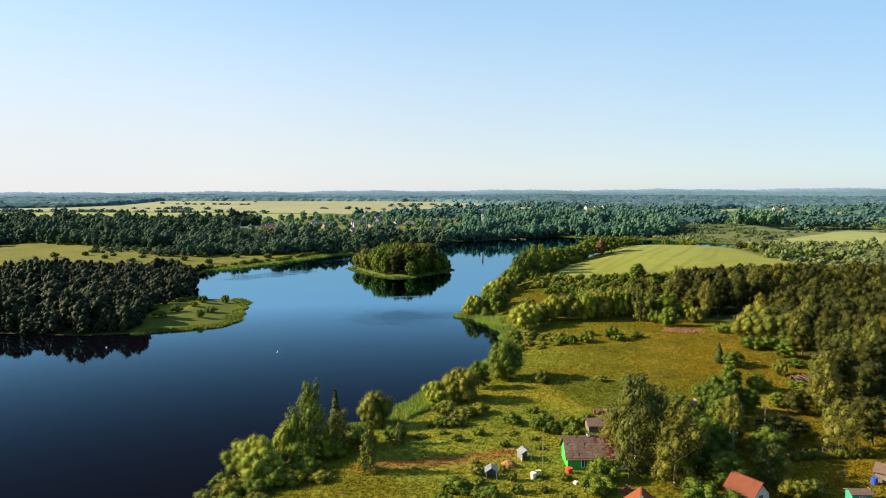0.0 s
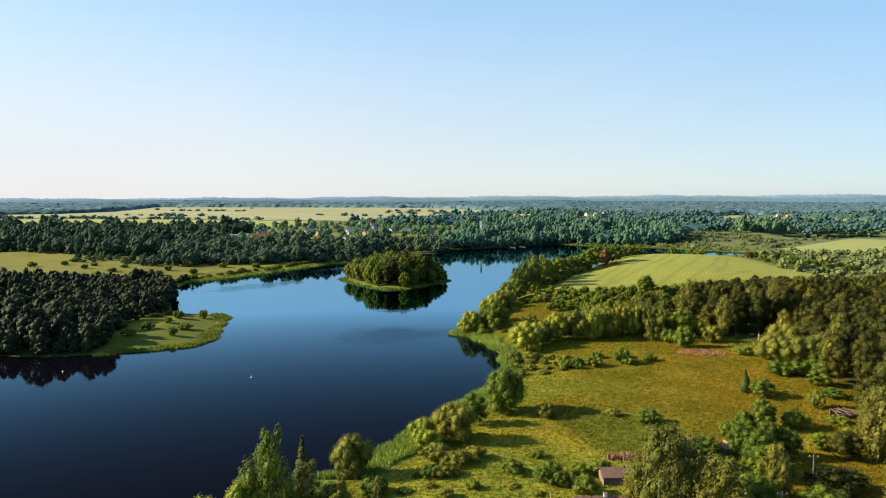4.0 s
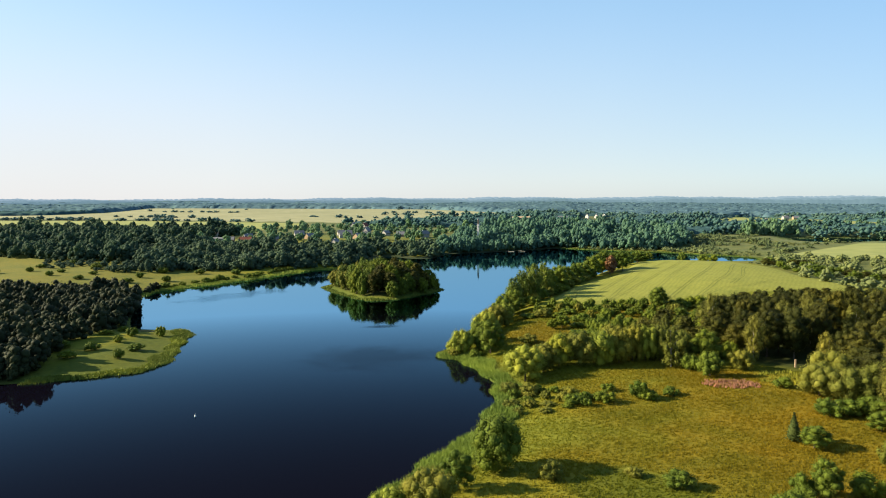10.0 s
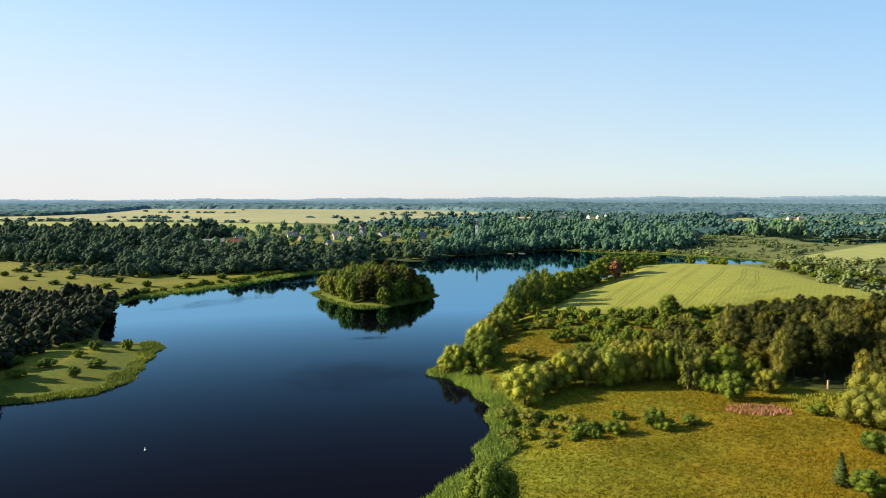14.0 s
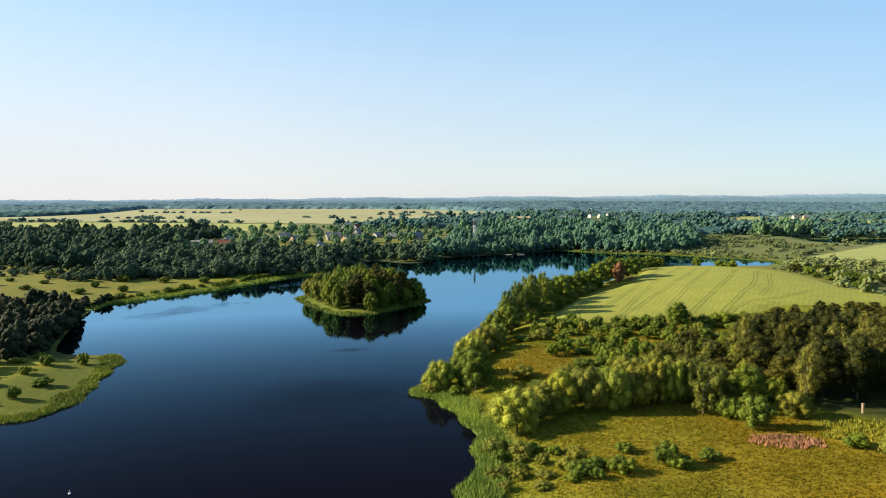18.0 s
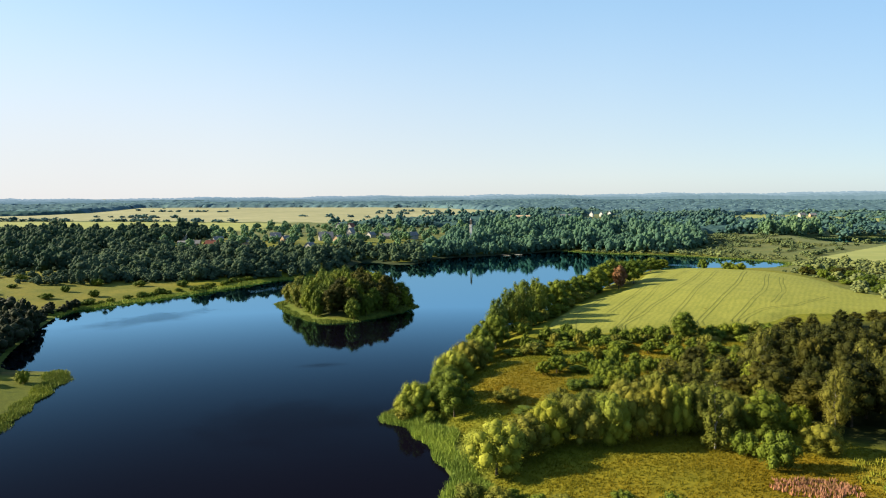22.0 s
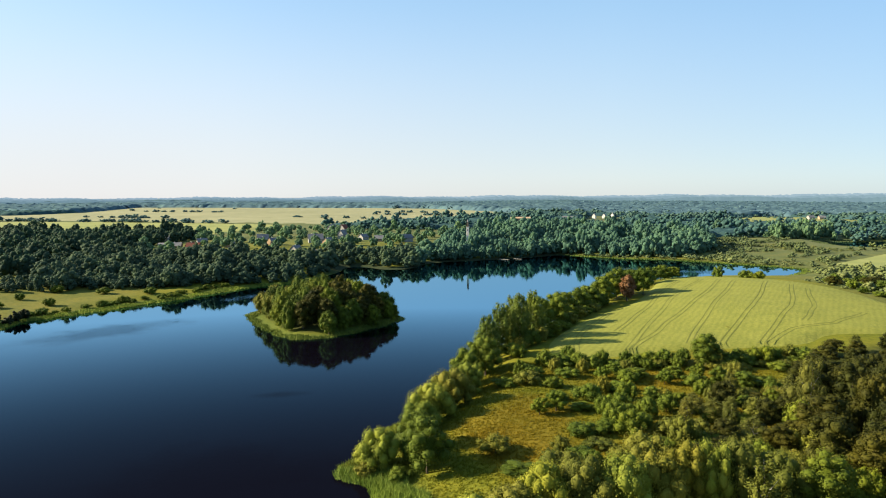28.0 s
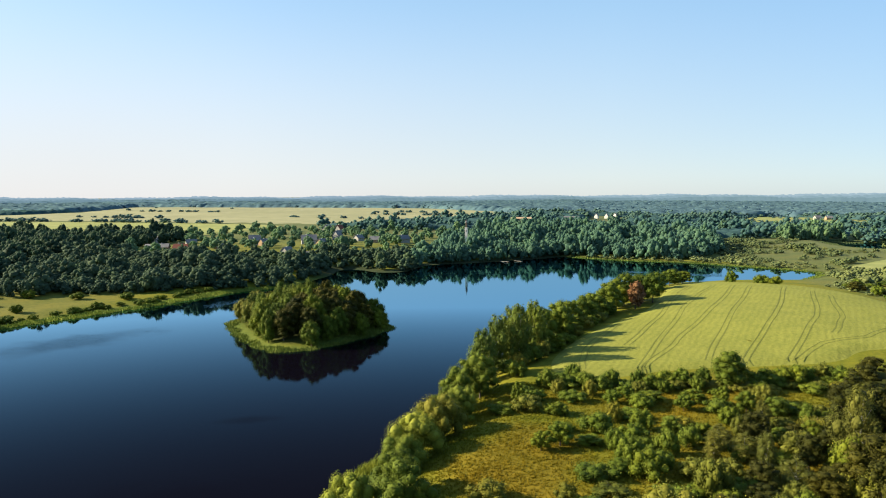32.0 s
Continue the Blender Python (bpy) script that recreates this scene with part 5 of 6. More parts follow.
green_house = house("house", 7.3, 119.5, 9.8, 10.4, 6.2, 2.2, 4.7, GREEN_PAINT, OLD_SLATE, "old cottage with bright green walls and worn reddish slate roof", 3)
# courses of slate along the roof's two slopes, some lost
sr = np.random.default_rng(12)
slate_mesh = bpy.data.meshes.new("slate")
bm = boxed(-0.29, -0.23, 0, 0.29, 0.23, 0.03)
bm.to_mesh(slate_mesh)
bm.free()
slate_mesh.materials.append(OLD_SLATE)
patch_mesh = slate_mesh.copy()
patch_mesh.materials[0] = RUST_TIN
for k in range(20):
    for j in range(9):
        if sr.random() < 0.05 + 0.22 * (k > 12):
            continue
        t = (j + 0.5) / 9.2
        m = pose(-5.3 + 0.56 * k, -t * 3.45, 4.73 - t * 2.78 + 0.13 + 0.02 * (k % 2), math.degrees(math.atan2(2.5, 3.1)), sr.uniform(-1.5, 1.5), sr.uniform(-1.5, 1.5))
        o = new("slate", patch_mesh if k > 8 and sr.random() < 0.35 else slate_mesh)
        o.parent, o.matrix_local = green_house, m

house("house", 12.6, 98.0, 84, 6.8, 4.2, 2.0, 3.7, TAN_WOOD, RED_TIN, "cottage with an orange-red tin roof beside tall birches", 2, sheet=0.9)
house("house", 28.8, 108.0, -50, 4.6, 3.8, 2.0, 3.9, PLASTER, RUST_TIN, "pale cottage with a red-orange tin roof among garden trees", 1, False, sheet=0.9)
house("shed", 45.0, 110.6, 8, 2.9, 1.9, 1.4, 1.8, TEAL_PAINT, OLD_SLATE, "teal-painted garden shed with dark brown roof", 1, False, True, 0.25, "shed", 0.7)
house("shed", 52.4, 118.4, -35, 3.6, 2.8, 1.7, 2.6, GREY_WOOD, OLD_SLATE, "old weathered shed with brown roof", 0, False, True, 0.3, "shed", 0.8)
house("hut", 29.3, 152.0, 115, 2.0, 1.8, 1.3, 2.0, GREY_WOOD, OLD_BOARDS, "small weathered hut with light board roof among bushes", 0, False, True, 0.25, "hut", 0.5)
house("barn", 8.6, 136.6, 12, 4.6, 3.2, 1.5, 2.4, GREY_WOOD, OLD_SLATE, "dark old barn with brown roof hidden in bushes", 0, False, True, 0.3, "barn", 0.8)


def ruin(x, y, turn):
    e = base("ruined_barn", x, y, None, turn)
    part("wall", boxed(-2.4, -1.6, -0.3, 2.4, -1.4, 0.9, bevel=0.04), GREY_WOOD, e)
    part("wall", boxed(-2.4, 1.4, -0.3, 2.4, 1.6, 1.2, bevel=0.04), GREY_WOOD, e)
    r = np.random.default_rng(3)
    for k in range(12):
        o = part("board", boxed(-0.16, -1.9, 0, 0.16, 1.9, 0.05), OLD_SLATE, e)
        o.matrix_local = pose(-2.2 + 0.4 * k, r.uniform(-0.2, 0.2), r.uniform(0.8, 1.3), r.uniform(-12, 14), r.uniform(-14, 14), r.uniform(-8, 8))
    return tagged(e, "collapsed barn with fallen reddish roof boards in the grass", "ruin")


ruin(57.8, 177.6, 15)


def greenhouse(x, y, turn):
    """A small frame of white posts under a grey film roof."""
    e = base("greenhouse", x, y, None, turn)
    for px in (-0.95, 0.95):
        for py in (-1.1, 1.1):
            part("post", boxed(px - 0.06, py - 0.06, -0.3, px + 0.06, py + 0.06, 1.45), WHITE_PAINT, e)
        part("beam", boxed(px - 0.05, -1.16, 1.45, px + 0.05, 1.16, 1.55), WHITE_PAINT, e)
    for s in (-1, 1):
        a = [(0, -1.35, 2.25), (0, 1.35, 2.25), (s * 1.25, 1.35, 1.42), (s * 1.25, -1.35, 1.42)]
        part("roof_film", slab(a if s > 0 else a[::-1], 0.04), FILM, e)
    part("back_film", boxed(-0.9, 1.1, 0, 0.9, 1.13, 1.5), FILM, e)
    part("side_film", boxed(-0.98, -1.05, 0, -0.95, 1.05, 1.4), FILM, e)
    return tagged(e, "small garden greenhouse with white posts and grey film", "greenhouse", "garden greenhouses")


for spot in (pose(-4.6, 119.2, 0.9, 0, 0, 25), pose(-9.4, 110.6, 0.9, 0, 0, 8)):
    g = greenhouse(0, 100, 0)
    g.matrix_world = spot @ Matrix.Scale(0.85, 4)
    g.location.z = float(height(g.location.x, g.location.y))


def barrel(name, x, y, r, h, material, label, category="barrel"):
    e = base(name, x, y)
    v = []
    bm = bmesh.new()
    bmesh.ops.create_cone(bm, cap_ends=True, segments=16, radius1=r * 0.92, radius2=r, depth=h, matrix=Matrix.Translation((0, 0, h / 2 - 0.03)))
    part("drum", bm, material, e)
    part("rim", cylinder(0, 0, h - 0.06, h + 0.02, r * 1.06), material, e)
    return tagged(e, label, category)


barrel("water_barrel", -2.7, 110.9, 0.45, 1.1, WHITE_PAINT, "round white water tank in the garden")
barrel("water_barrel", 49.6, 117.0, 0.5, 1.1, BLUE_PLASTIC, "blue plastic water barrel beside the old shed")
barrel("garden_pot", 2.9, 114.3, 0.6, 0.9, RED_PLASTIC, "orange-red garden tub in front of the green cottage", "tub")
barrel("tree_stump", 45.8, 119.2, 0.28, 1.0, GREY_WOOD, "dark weathered stump in the garden grass", "stump")
for k, (x, y, turn) in enumerate([(-2.0, 113.6, 20), (3.9, 110.2, 70), (5.6, 108.8, 10)]):
    e = base("garden_box", x, y, None, turn)
    part("box_side", boxed(-0.4, -0.28, -0.05, 0.4, 0.28, 0.35, bevel=0.04), WHITE_PAINT, e)
    part("box_lid", boxed(-0.43, -0.31, 0.35, 0.43, 0.31, 0.41, bevel=0.02), WHITE_PAINT, e)
    tagged(e, "whitish garden box lying in the grass", "box")
e = base("washing_frame", 11.2, 113.8, None, 12)
for px in (-1.1, 1.1):
    part("post", boxed(px - 0.06, -0.06, -0.3, px + 0.06, 0.06, 1.5), WHITE_PAINT, e)
part("bar", boxed(-1.2, -0.05, 1.5, 1.2, 0.05, 1.6), WHITE_PAINT, e)
tagged(e, "white wooden frame beside the green cottage", "frame")
# heap of dry hay beside the greenhouses
e = base("hay_heap", -7.0, 115.4)
bm = bmesh.new()
bmesh.ops.create_icosphere(bm, subdivisions=3, radius=1.0)
for v in bm.verts:
    q = 1 + 0.12 * noise.noise(v.co * 2.3) + 0.05 * noise.noise(v.co * 7)
    v.co = Vector((v.co.x * 1.35 * q, v.co.y * 1.0 * q, max(-0.15, v.co.z) * 1.05 * q))
part("mound", bm, DRY_HAY, e)
heap = np.random.default_rng(31)
d = heap.normal(size=(260, 3))
d[:, 2] = np.abs(d[:, 2])
d /= np.linalg.norm(d, axis=1, keepdims=True)
part("loose_hay", mesh_of("loose_hay", *leaf_quads(heap, d * (1.35, 1.0, 1.05), d, 0.16), DRY_HAY), None, e)
tagged(e, "small orange-brown heap of dry hay in the garden", "haystack")
# rubble of a fallen chimney
rr = np.random.default_rng(8)
e = base("brick_pile", 11.8, 108.5)
for k in range(60):
    o = part("brick", boxed(-0.16, -0.1, -0.08, 0.16, 0.1, 0.08), BRICK, e)
    d = rr.random() ** 0.6 * 1.5
    a = rr.uniform(0, 6.28)
    o.matrix_local = pose(d * np.cos(a), d * np.sin(a), 0.06 + max(0, 1.3 - d) * rr.random(), rr.uniform(-40, 40), rr.uniform(-40, 40), rr.uniform(0, 180))
tagged(e, "heap of broken red bricks beside the cottage", "rubble")


def power_pole(x, y, h, braced=False):
    e = base("utility_pole", x, y)
    part("pole", cylinder(0, 0, -0.5, h, 0.14, 0.09, 10), GREY_WOOD, e)
    part("crossarm", boxed(-0.7, -0.06, h - 0.5, 0.7, 0.06, h - 0.38), GREY_WOOD, e)
    for px in (-0.6, 0, 0.6):
        part("insulator", cylinder(px, 0, h - 0.38, h - 0.2, 0.05, 0.04, 8), WHITE_PAINT, e)
    if braced:
        v, f = tube([(1.6, 0, -0.4), (0.06, 0, h * 0.7)], [0.1, 0.09], 8)
        part("brace", mesh_of("brace", v, f, GREY_WOOD), None, e)
    return tagged(e, "weathered wooden utility pole" + (" with a slanting brace" if braced else ""), "pole", "village power line")


power_pole(38.7, 137.0, 6.0, True)
power_pole(29.6, 121.0, 6.5)
e = base("garden_pole", -1.4, 117.6)
part("pole", cylinder(0, 0, -0.4, 5.4, 0.07, 0.05, 8), TAN_WOOD, e)
part("pole_tip", cylinder(0, 0, 5.4, 5.55, 0.09, 0.03, 8), GREY_WOOD, e)
tagged(e, "thin pale wooden pole in the garden", "pole")

# garden fence with climbing plants
e = base("garden_fence", 40, 126.5)
gz = float(height(40, 126.5))
for k in range(13):
    x, y = 1.15 * k, 0.28 * k
    z = float(height(40 + x, 126.5 + y)) - gz
    part("post", boxed(x - 0.07, y - 0.07, z - 0.3, x + 0.07, y + 0.07, z + 1.5 + 0.15 * (k % 3)), GREY_WOOD, e)
for up in (0.5, 1.1):
    v, f = tube([(0, 0, up), (6.9, 1.68, up + float(height(46.9, 128.2)) - gz), (13.8, 3.36, up + float(height(53.8, 129.9)) - gz)], [0.05] * 3, 6)
    part("rail", mesh_of("rail", v, f, GREY_WOOD), None, e)
tagged(e, "weathered wooden garden fence overgrown with climbers", "fence")
for k in range(9):
    plant("scrub", 41 + 1.55 * k, 126.3 + 0.38 * k, 1.3 + 0.4 * (k % 3), 1.15, "climbers along the fence")

# pale pillar at the forest's edge, buoys
e = base("stone_pillar", 58.9, 249.5)
part("shaft", boxed(-0.19, -0.19, -0.3, 0.19, 0.19, 1.9, bevel=0.04), TAN_WOOD, e)
part("cap", boxed(-0.24, -0.24, 1.9, 0.24, 0.24, 2.05, bevel=0.04), TAN_WOOD, e)
tagged(e, "pale sandy pillar at the edge of the forest", "pillar")
e = base("marker_post", 60.2, 240.5)
part("post", cylinder(0, 0, -0.4, 4.2, 0.07, 0.05, 8), GREY_WOOD, e)
part("post_tip", cylinder(0, 0, 4.2, 4.35, 0.12, 0.04, 8), GREY_WOOD, e)
tagged(e, "thin wooden post in the meadow", "post")
for x, y in ((-81, 194), (-135, 192)):
    e = base("buoy", x, y, 0.0)
    bm = bmesh.new()
    bmesh.ops.create_uvsphere(bm, u_segments=14, v_segments=8, radius=0.24, matrix=Matrix.Translation((0, 0, 0.1)) @ Matrix.Diagonal((1, 1, 0.75, 1)))
    part("float", bm, WHITE_PAINT, e)
    part("stem", cylinder(0, 0, 0.22, 0.6, 0.08, 0.06, 10), WHITE_PAINT, e)
    tagged(e, "small white buoy floating on the lake", "buoy", "white buoys")

OLD_WHITE = plain("weathered_white", (0.26, 0.26, 0.25), (0.40, 0.39, 0.37), 1.0, 0.8, 0.2, 0.3, 0.02)
# ---- houses on the far shore ----
# village houses
for x, y, turn, L, W, h, top, wall, roof, label in [
        (-270, 622, 20, 9, 7, 3, 6, OLD_WHITE, RED_ROOF, "village house with pinkish walls and red roof"),
        (-278, 634, 80, 8, 6, 3, 5.5, BRICK, RED_ROOF, "brick village house with a red roof"),
        (-292, 636, 15, 8, 6, 2.8, 5.2, GREY_WOOD, GREY_ROOF, "grey wooden village house"),
        (-334, 690, 10, 7, 7, 5, 6.5, OLD_WHITE, GREY_ROOF, "pale two-storey village house"),
        (-306, 650, 12, 16, 5, 2.6, 3.6, OLD_WHITE, GREY_ROOF, "long pale shed with grey roof"),
        (-257, 712, 30, 9, 7, 3, 6.5, OLD_WHITE, GREY_ROOF, "village house with blue-grey roof"),
        (-238, 690, 60, 8, 6, 3, 5.5, TAN_WOOD, GREY_ROOF, "wooden village house with grey roof"),
        (-210, 712, 25, 12, 8, 3.4, 7.5, OLD_WHITE, GREY_ROOF, "large pale village house with grey roof")]:
    house("house", x, y, turn, L, W, h, top, wall, roof, label, 2 if L < 16 else 5, L < 16)
# houses by the shore and above the woods
for x, y, turn, L, W, h, top, wall, roof, label in [
        (-193, 696, 70, 8, 6, 3, 5.5, TAN_WOOD, GREY_ROOF, "brown wooden village house"),
        (-187, 612, 75, 7, 6, 4.5, 7.5, OLD_WHITE, GREY_ROOF, "white gabled house above the shore trees"),
        (-178, 618, 20, 8, 5, 2.6, 4.4, GREY_WOOD, GREY_ROOF, "low dark wooden outbuilding with grey roof"),
        (-243, 850, 75, 8, 7, 4, 8, OLD_WHITE, GREY_ROOF, "white gabled house in the trees"),
        (-230, 848, 75, 8, 7, 4, 8, OLD_WHITE, RED_ROOF, "white gabled house with red roof"),
        (-203, 762, 75, 7, 6, 4, 8, OLD_WHITE, GREY_ROOF, "white gabled house in gardens"),
        (-139, 742, 40, 9, 7, 3.5, 6.5, OLD_WHITE, GREY_ROOF, "white house near the far shore"),
        (-56, 950, 5, 22, 9, 11, 12.5, TAN_WOOD, TAN_WOOD, "long tan building above the woods")]:
    house("house", x, y, turn, L, W, h, top, wall, roof, label, 2 if L < 16 else 5, L < 16)
# buildings far off
for x, y, turn, L, W, h, top, wall, roof, label in [
        (34, 1240, 70, 5.5, 5, 4.6, 7.6, WHITE_PAINT, GREY_ROOF, "white gabled building far off in the woods"),
        (50, 1272, 70, 5.5, 5, 4.6, 7.6, WHITE_PAINT, GREY_ROOF, "white gabled building far off in the woods"),
        (67, 1350, 70, 5.5, 5, 4.6, 7.6, WHITE_PAINT, GREY_ROOF, "white gabled building far off in the woods"),
        (-2, 1145, 5, 20, 6, 4, 5.5, OLD_WHITE, GREY_ROOF, "long low white building in the far woods"),
        (352, 1290, 20, 9, 7, 4, 7, OLD_WHITE, GREY_ROOF, "white farmhouse with grey roof in a clearing"),
        (370, 1298, 10, 9, 7, 3.5, 6, TAN_WOOD, GREY_ROOF, "tan farm building in a clearing"),
        (293, 1176, 10, 4.5, 4, 4, 6, TAN_WOOD, GREY_ROOF, "small tan hut standing in the meadow")]:
    house("house", x, y, turn, L, W, h, top, wall, roof, label, 2 if L < 16 else 5, L < 16)
for x, y, turn, wall, label in [(-224, 743, 30, OLD_WHITE, "pale village house with grey roof among gardens"), (-179, 747, 65, OLD_WHITE, "small white village house with grey roof"),
                                (-160, 730, 15, TAN_WOOD, "brown village house with grey roof"), (-293, 676, 40, OLD_WHITE, "whitish village house with grey roof"),
                                (-250, 697, 70, OLD_WHITE, "pale village cottage with grey roof"), (-259, 656, 20, TAN_WOOD, "wooden village cottage with grey roof")]:
    house("house", x, y, turn, 7.5, 6.0, 2.6, 5.2, wall, GREY_ROOF, label)

# old plastered tower above the far shore
e = base("tower", -81, 710)
part("shaft", boxed(-1.0, -1.0, -0.5, 1.0, 1.0, 20.0, bevel=0.08), WHITE_PAINT, e, "whitewashed tower shaft")
part("upper_shaft", boxed(-0.7, -0.7, 20.0, 0.7, 0.7, 24.0, bevel=0.06), GREY_WOOD, e, "dark bare upper stage")
part("cornice", boxed(-1.12, -1.12, 19.7, 1.12, 1.12, 20.1, bevel=0.05), PLASTER, e)
part("roof", cylinder(0, 0, 24.0, 26.0, 0.95, 0.05, 8), GREY_ROOF, e)
for z in (17,):
    part("window", boxed(-0.25, -1.05, z, 0.25, -0.95, z + 1.1), PANE, e)
tagged(e, "narrow white tower with a dark top among shore trees", "tower")


# ---- small landing stages on the far shore ----
def jetty(x, y, turn, n):
    e = base("jetty", x, y, 0.0, turn)
    for k in range(n):
        part("plank", boxed(-0.75, 0.42 * k, 0.5, 0.75, 0.42 * k + 0.36, 0.56, bevel=0.01), OLD_WHITE, e)
    for px in (-0.6, 0.6):
        part("beam", boxed(px - 0.06, 0, 0.38, px + 0.06, 0.42 * n, 0.5), GREY_WOOD, e)
        for py in (0.3, 0.21 * n, 0.42 * n - 0.3):
            part("post", cylinder(px, py, -1.2, 0.75, 0.08, 0.08, 8), GREY_WOOD, e)
    return tagged(e, "pale weathered plank jetty at the far shore", "jetty", "jetties on the far shore")


jetty(-44.4, 667.0, 50, 22)
jetty(-35.5, 672.5, 50, 18)

# ---- wheel tracks in the barley ----
def track(points, number):
    """A pair of wheel ruts through the crop, lying on its surface."""
    p = np.array(points, float)
    t = np.linspace(0, len(p) - 1, 14 * (len(p) - 1))
    x, y = np.interp(t, np.arange(len(p)), p[:, 0]), np.interp(t, np.arange(len(p)), p[:, 1])
    x, y = x + 0.9 * np.sin(t * 2.1 + number) + 0.25 * np.sin(t * 7.3 + number), y + 0.3 * np.sin(t * 1.7)
    way = np.stack([np.gradient(x), np.gradient(y)], 1)
    way /= np.linalg.norm(way, axis=1, keepdims=True)
    side = np.stack([-way[:, 1], way[:, 0]], 1)
    pieces = []
    for off in (-0.7, 0.7):
        cols = []
        for w in (-0.13, 0.13):
            q = np.stack([x, y], 1) + side * (off + w * (1 + 0.3 * np.sin(t * 5 + off))[:, None])
            cols.append(np.concatenate([q, (height(q[:, 0], q[:, 1]) + 0.74)[:, None]], 1))
        n = len(x)
        i = np.arange(n - 1)
        f = np.concatenate([np.stack([i, i + 1 + n, i + n], 1), np.stack([i, i + 1, i + 1 + n], 1)])
        pieces.append((np.concatenate(cols), f))
    return tagged(new("wheel_track", mesh_of("wheel_track", *joined(pieces), TRACK)), "pair of dark wheel ruts through the barley", "track", "tramlines in the barley")


for k, pts in enumerate([[(14, 356), (26, 394), (39, 438), (46, 462)], [(13.6, 333), (31.6, 391), (46, 437), (55, 464)], [(14, 333), (27, 357), (39, 389), (62, 462)], [(32, 343), (47, 387), (68, 460)],
                         [(41, 342), (59, 388), (79, 456)], [(52, 345), (70, 389), (87, 448)], [(69, 369), (77, 390), (90, 436)], [(52, 346), (62, 359), (77, 367), (90, 384)], [(1.3, 335), (3.5, 349), (13, 380)]]):
    track(pts, k)


# ---- reeds, grass and flowers ----
def blades(name, x, y, tall, wide, material, label, category, seed, lean=0.25, per=3):
    """Tufts of upright blades, three-cornered, standing on the ground."""
    rng = np.random.default_rng(seed)
    n = len(x)
    x, y = np.repeat(x, per) + rng.normal(0, wide * 1.2, n * per), np.repeat(y, per) + rng.normal(0, wide * 1.2, n * per)
    z = np.maximum(height(x, y), -0.5)
    a, h = rng.uniform(0, np.pi, n * per), tall * rng.uniform(0.6, 1.15, n * per)
    dx, dy = np.cos(a) * wide, np.sin(a) * wide
    lx, ly = rng.normal(0, lean, n * per) * h, rng.normal(0, lean, n * per) * h
    v = np.stack([np.stack([x - dx, y - dy, z - 0.05], 1), np.stack([x + dx, y + dy, z - 0.05], 1), np.stack([x + lx, y + ly, z + h], 1)], 1).reshape(-1, 3)
    return tagged(new(name, mesh_of(name, v, np.arange(n * per * 3).reshape(-1, 3), material)), label, category, kind="stuff")


def along_shore(x0, y0, x1, y1, out, inn, n, seed):
    rng = np.random.default_rng(seed)
    x, y = rng.uniform(x0, x1, n), rng.uniform(y0, y1, n)
    d = from_shore(x, y) + 1.5 * np.sin(x * 0.4) * np.sin(y * 0.33)
    k = (d > out) & (d < inn)
    return x[k], y[k]


blades("reeds", *along_shore(-50, 132, -5, 262, -0.6, 5.5, 60000, 51), 1.15, 0.10, REED, "tall light green reeds along the shore", "reeds", 1, 0.3)
blades("reeds", *along_shore(-42, 262, -20, 350, -0.6, 2.5, 20000, 57), 1.0, 0.12, OLD_REED, "narrow fringe of reeds under the shore trees", "reeds", 12, 0.3)
blades("reeds", *along_shore(-140, 205, -108, 300, -0.8, 4, 24000, 52), 0.8, 0.16, OLD_REED, "light green reeds round the spit", "reeds", 2, 0.35)
blades("reeds", *along_shore(-215, 370, -140, 520, -1.0, 5, 30000, 53), 0.9, 0.24, REED, "tall reeds along the west shore", "reeds", 3)
blades("reeds", *along_shore(-135, 362, -58, 445, -1.2, 2.6, 20000, 54), 0.8, 0.22, OLD_REED, "reeds fringing the island", "reeds", 4)
blades("reeds", *along_shore(-5, 560, 160, 730, -1.0, 4, 20000, 55), 0.7, 0.35, OLD_REED, "reeds fringing the far shore", "reeds", 5)

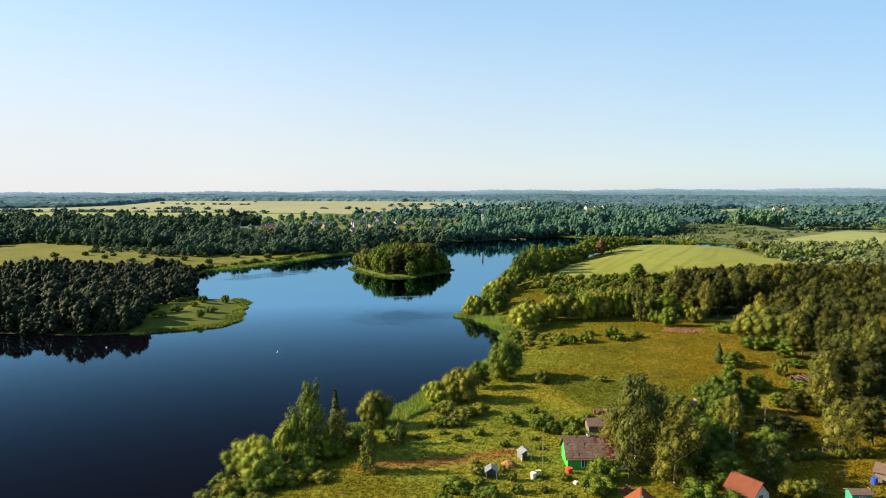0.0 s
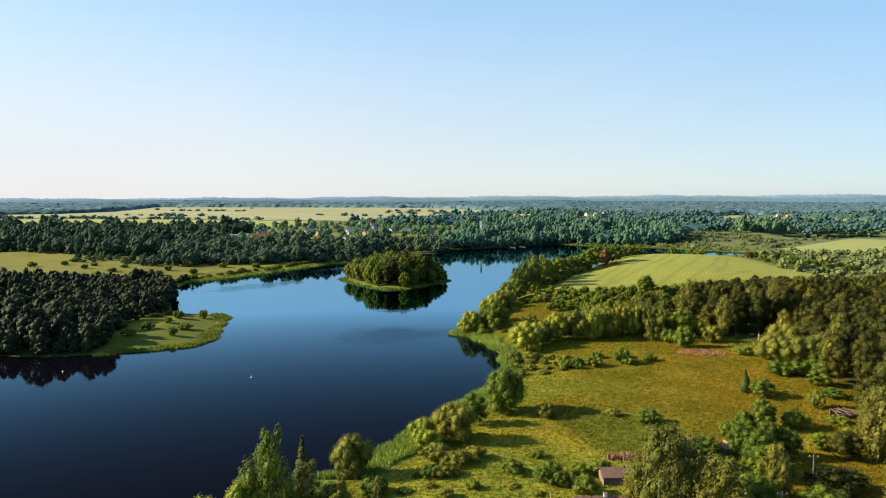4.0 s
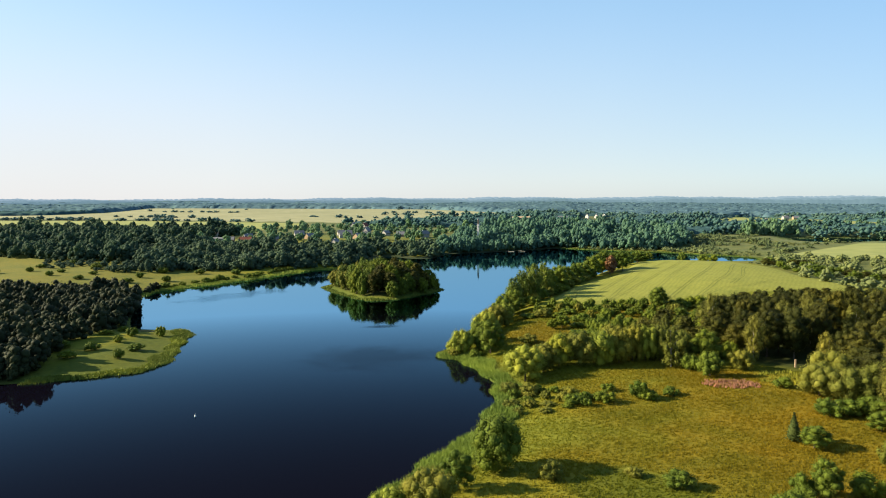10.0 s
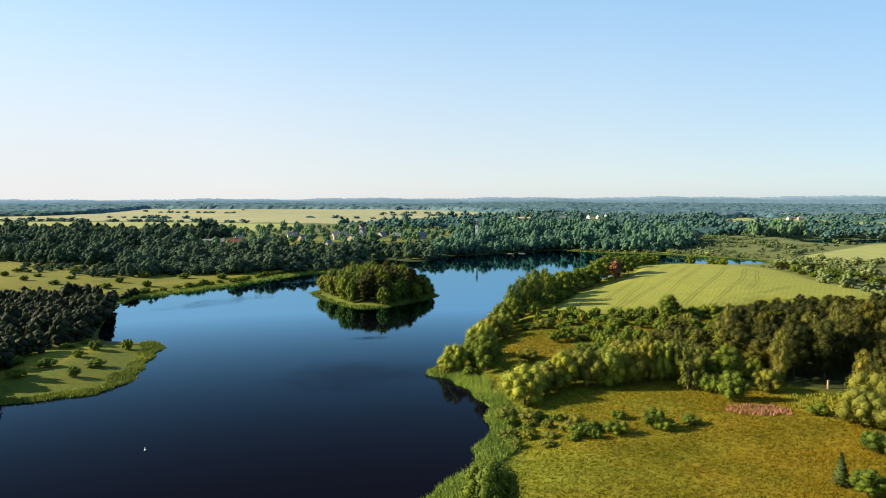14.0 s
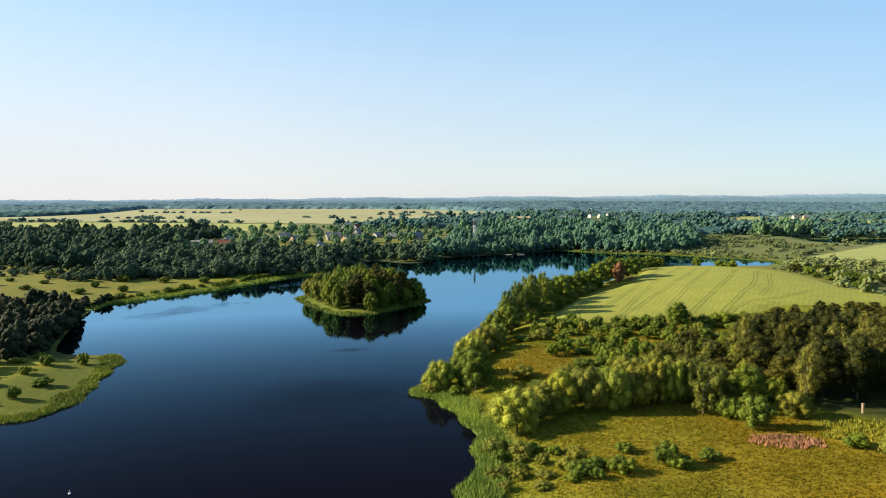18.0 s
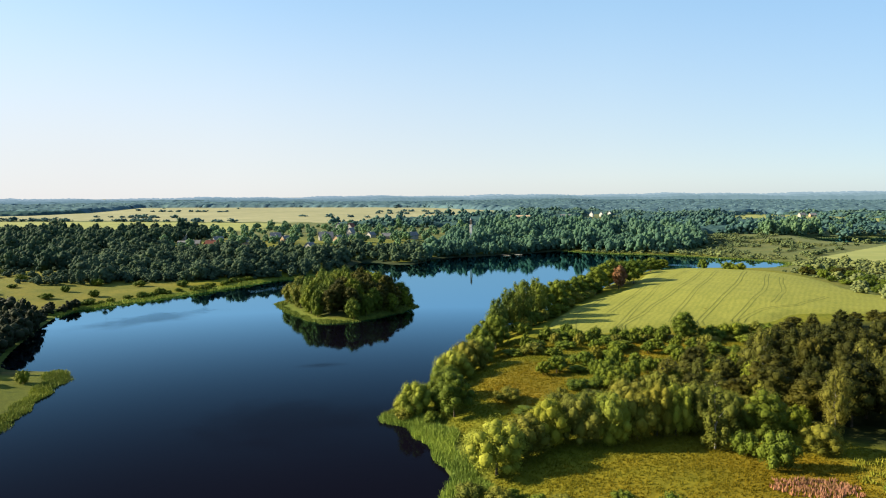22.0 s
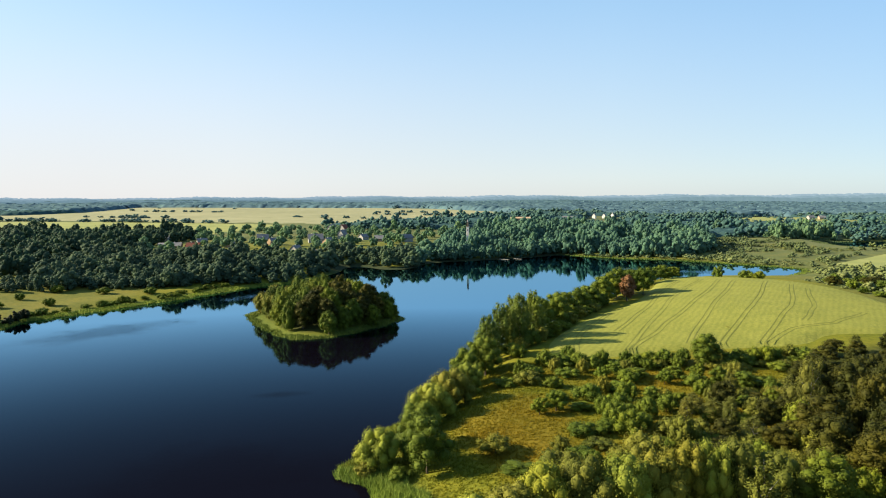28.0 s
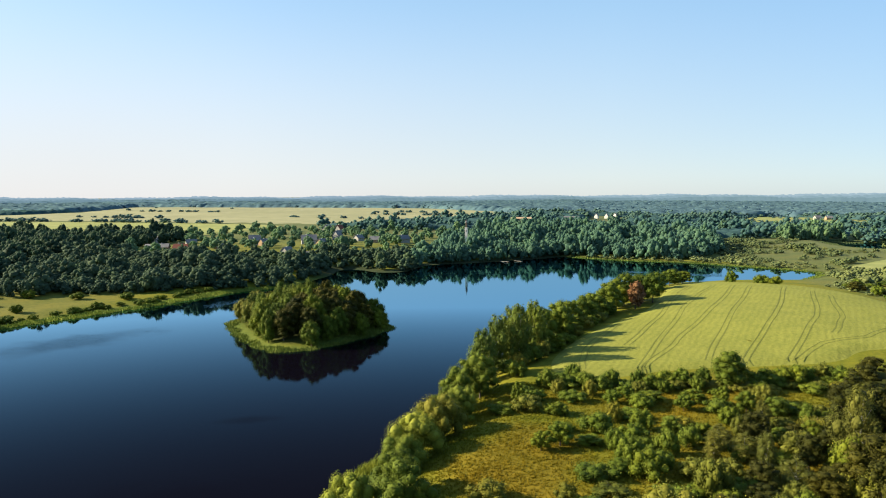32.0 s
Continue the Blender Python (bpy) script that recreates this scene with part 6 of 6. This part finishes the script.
x, y = along_shore(140, 750, 345, 910, -2, 13, 26000, 56)
blades("reeds", x[y > 850], y[y > 850], 0.9, 0.5, MARSH, "broad belt of reeds behind the marsh pond", "reeds", 11)
x, y = x[y < 850], y[y < 850]
blades("reeds", x, y, 0.7, 0.4, MARSH, "broad belt of reeds round the marsh pond", "reeds", 10)
def coloured(ob):
    """Gives every blade the colour of the ground that it grows on."""
    me = ob.data
    co = np.empty(len(me.vertices) * 3, np.float32)
    me.vertices.foreach_get("co", co)
    co = co.reshape(-1, 3)[::3]
    c = np.repeat(cover_of(co[:, 0].astype(float), co[:, 1].astype(float)), 3, 0)
    me.color_attributes.new("cover", "FLOAT_COLOR", "POINT").data.foreach_set("color", np.concatenate([c, np.ones((len(c), 1))], 1).astype(np.float32).ravel())


gr = np.random.default_rng(60)
n = 260000
x, y = gr.uniform(-60, 100, n), 72 + 253 * gr.random(n) ** 1.1
thick = 0.5 + 0.5 * np.sin(x * 0.21 + 2 * np.sin(y * 0.13)) * np.sin(y * 0.24 + np.sin(x * 0.17))
keep = (from_shore(x, y) > 5) & ~inside(FOREST_EAST, x, y) & (gr.random(n) < (0.5 + 0.5 * thick) * ease(72, 96, y) * ease(100, 72, x) * ease(-60, -46, x))
gold = gr.random(n) < 0.5
coloured(blades("meadow_grass", x[keep & gold], y[keep & gold], 0.26, 0.12, GRASS, "tall golden meadow grass", "grass", 6, 0.7))
coloured(blades("meadow_weeds", x[keep & ~gold], y[keep & ~gold], 0.32, 0.14, GRASS, "tall olive-green meadow weeds", "weeds", 7, 0.6))
for k, poly in enumerate(YELLOW_PATCHES[:1]):
    p = np.array(poly, float)
    x, y = gr.uniform(p[:, 0].min(), p[:, 0].max(), 900), gr.uniform(p[:, 1].min(), p[:, 1].max(), 900)
    keep = inside(poly, x, y) & (gr.random(900) < 0.3 + 0.7 * np.sin(x * 0.9) * np.sin(y * 1.1))
    blades("yellow_weeds", x[keep], y[keep], 0.8, 0.14, GOLDENROD, "patch of tall yellow flowering weeds", "weeds", 70 + k, 0.2)
n = 1300
x, y = gr.uniform(31, 50, n), gr.uniform(224, 236, n)
keep = ((x - 38.5) / 6.5) ** 2 + ((y - 229) / 3.6) ** 2 < 1 + 0.35 * np.sin(x * 1.3) * np.sin(y * 1.7)
blades("fireweed", x[keep], y[keep], 0.7, 0.11, FIREWEED, "patch of pink flowering fireweed in the meadow", "flowers", 8, 0.12)
x, y = gr.uniform(8, 13, 120), gr.uniform(146, 148, 120)
blades("fireweed", x, y, 1.1, 0.13, FIREWEED, "small strip of pink fireweed", "flowers", 9, 0.12)
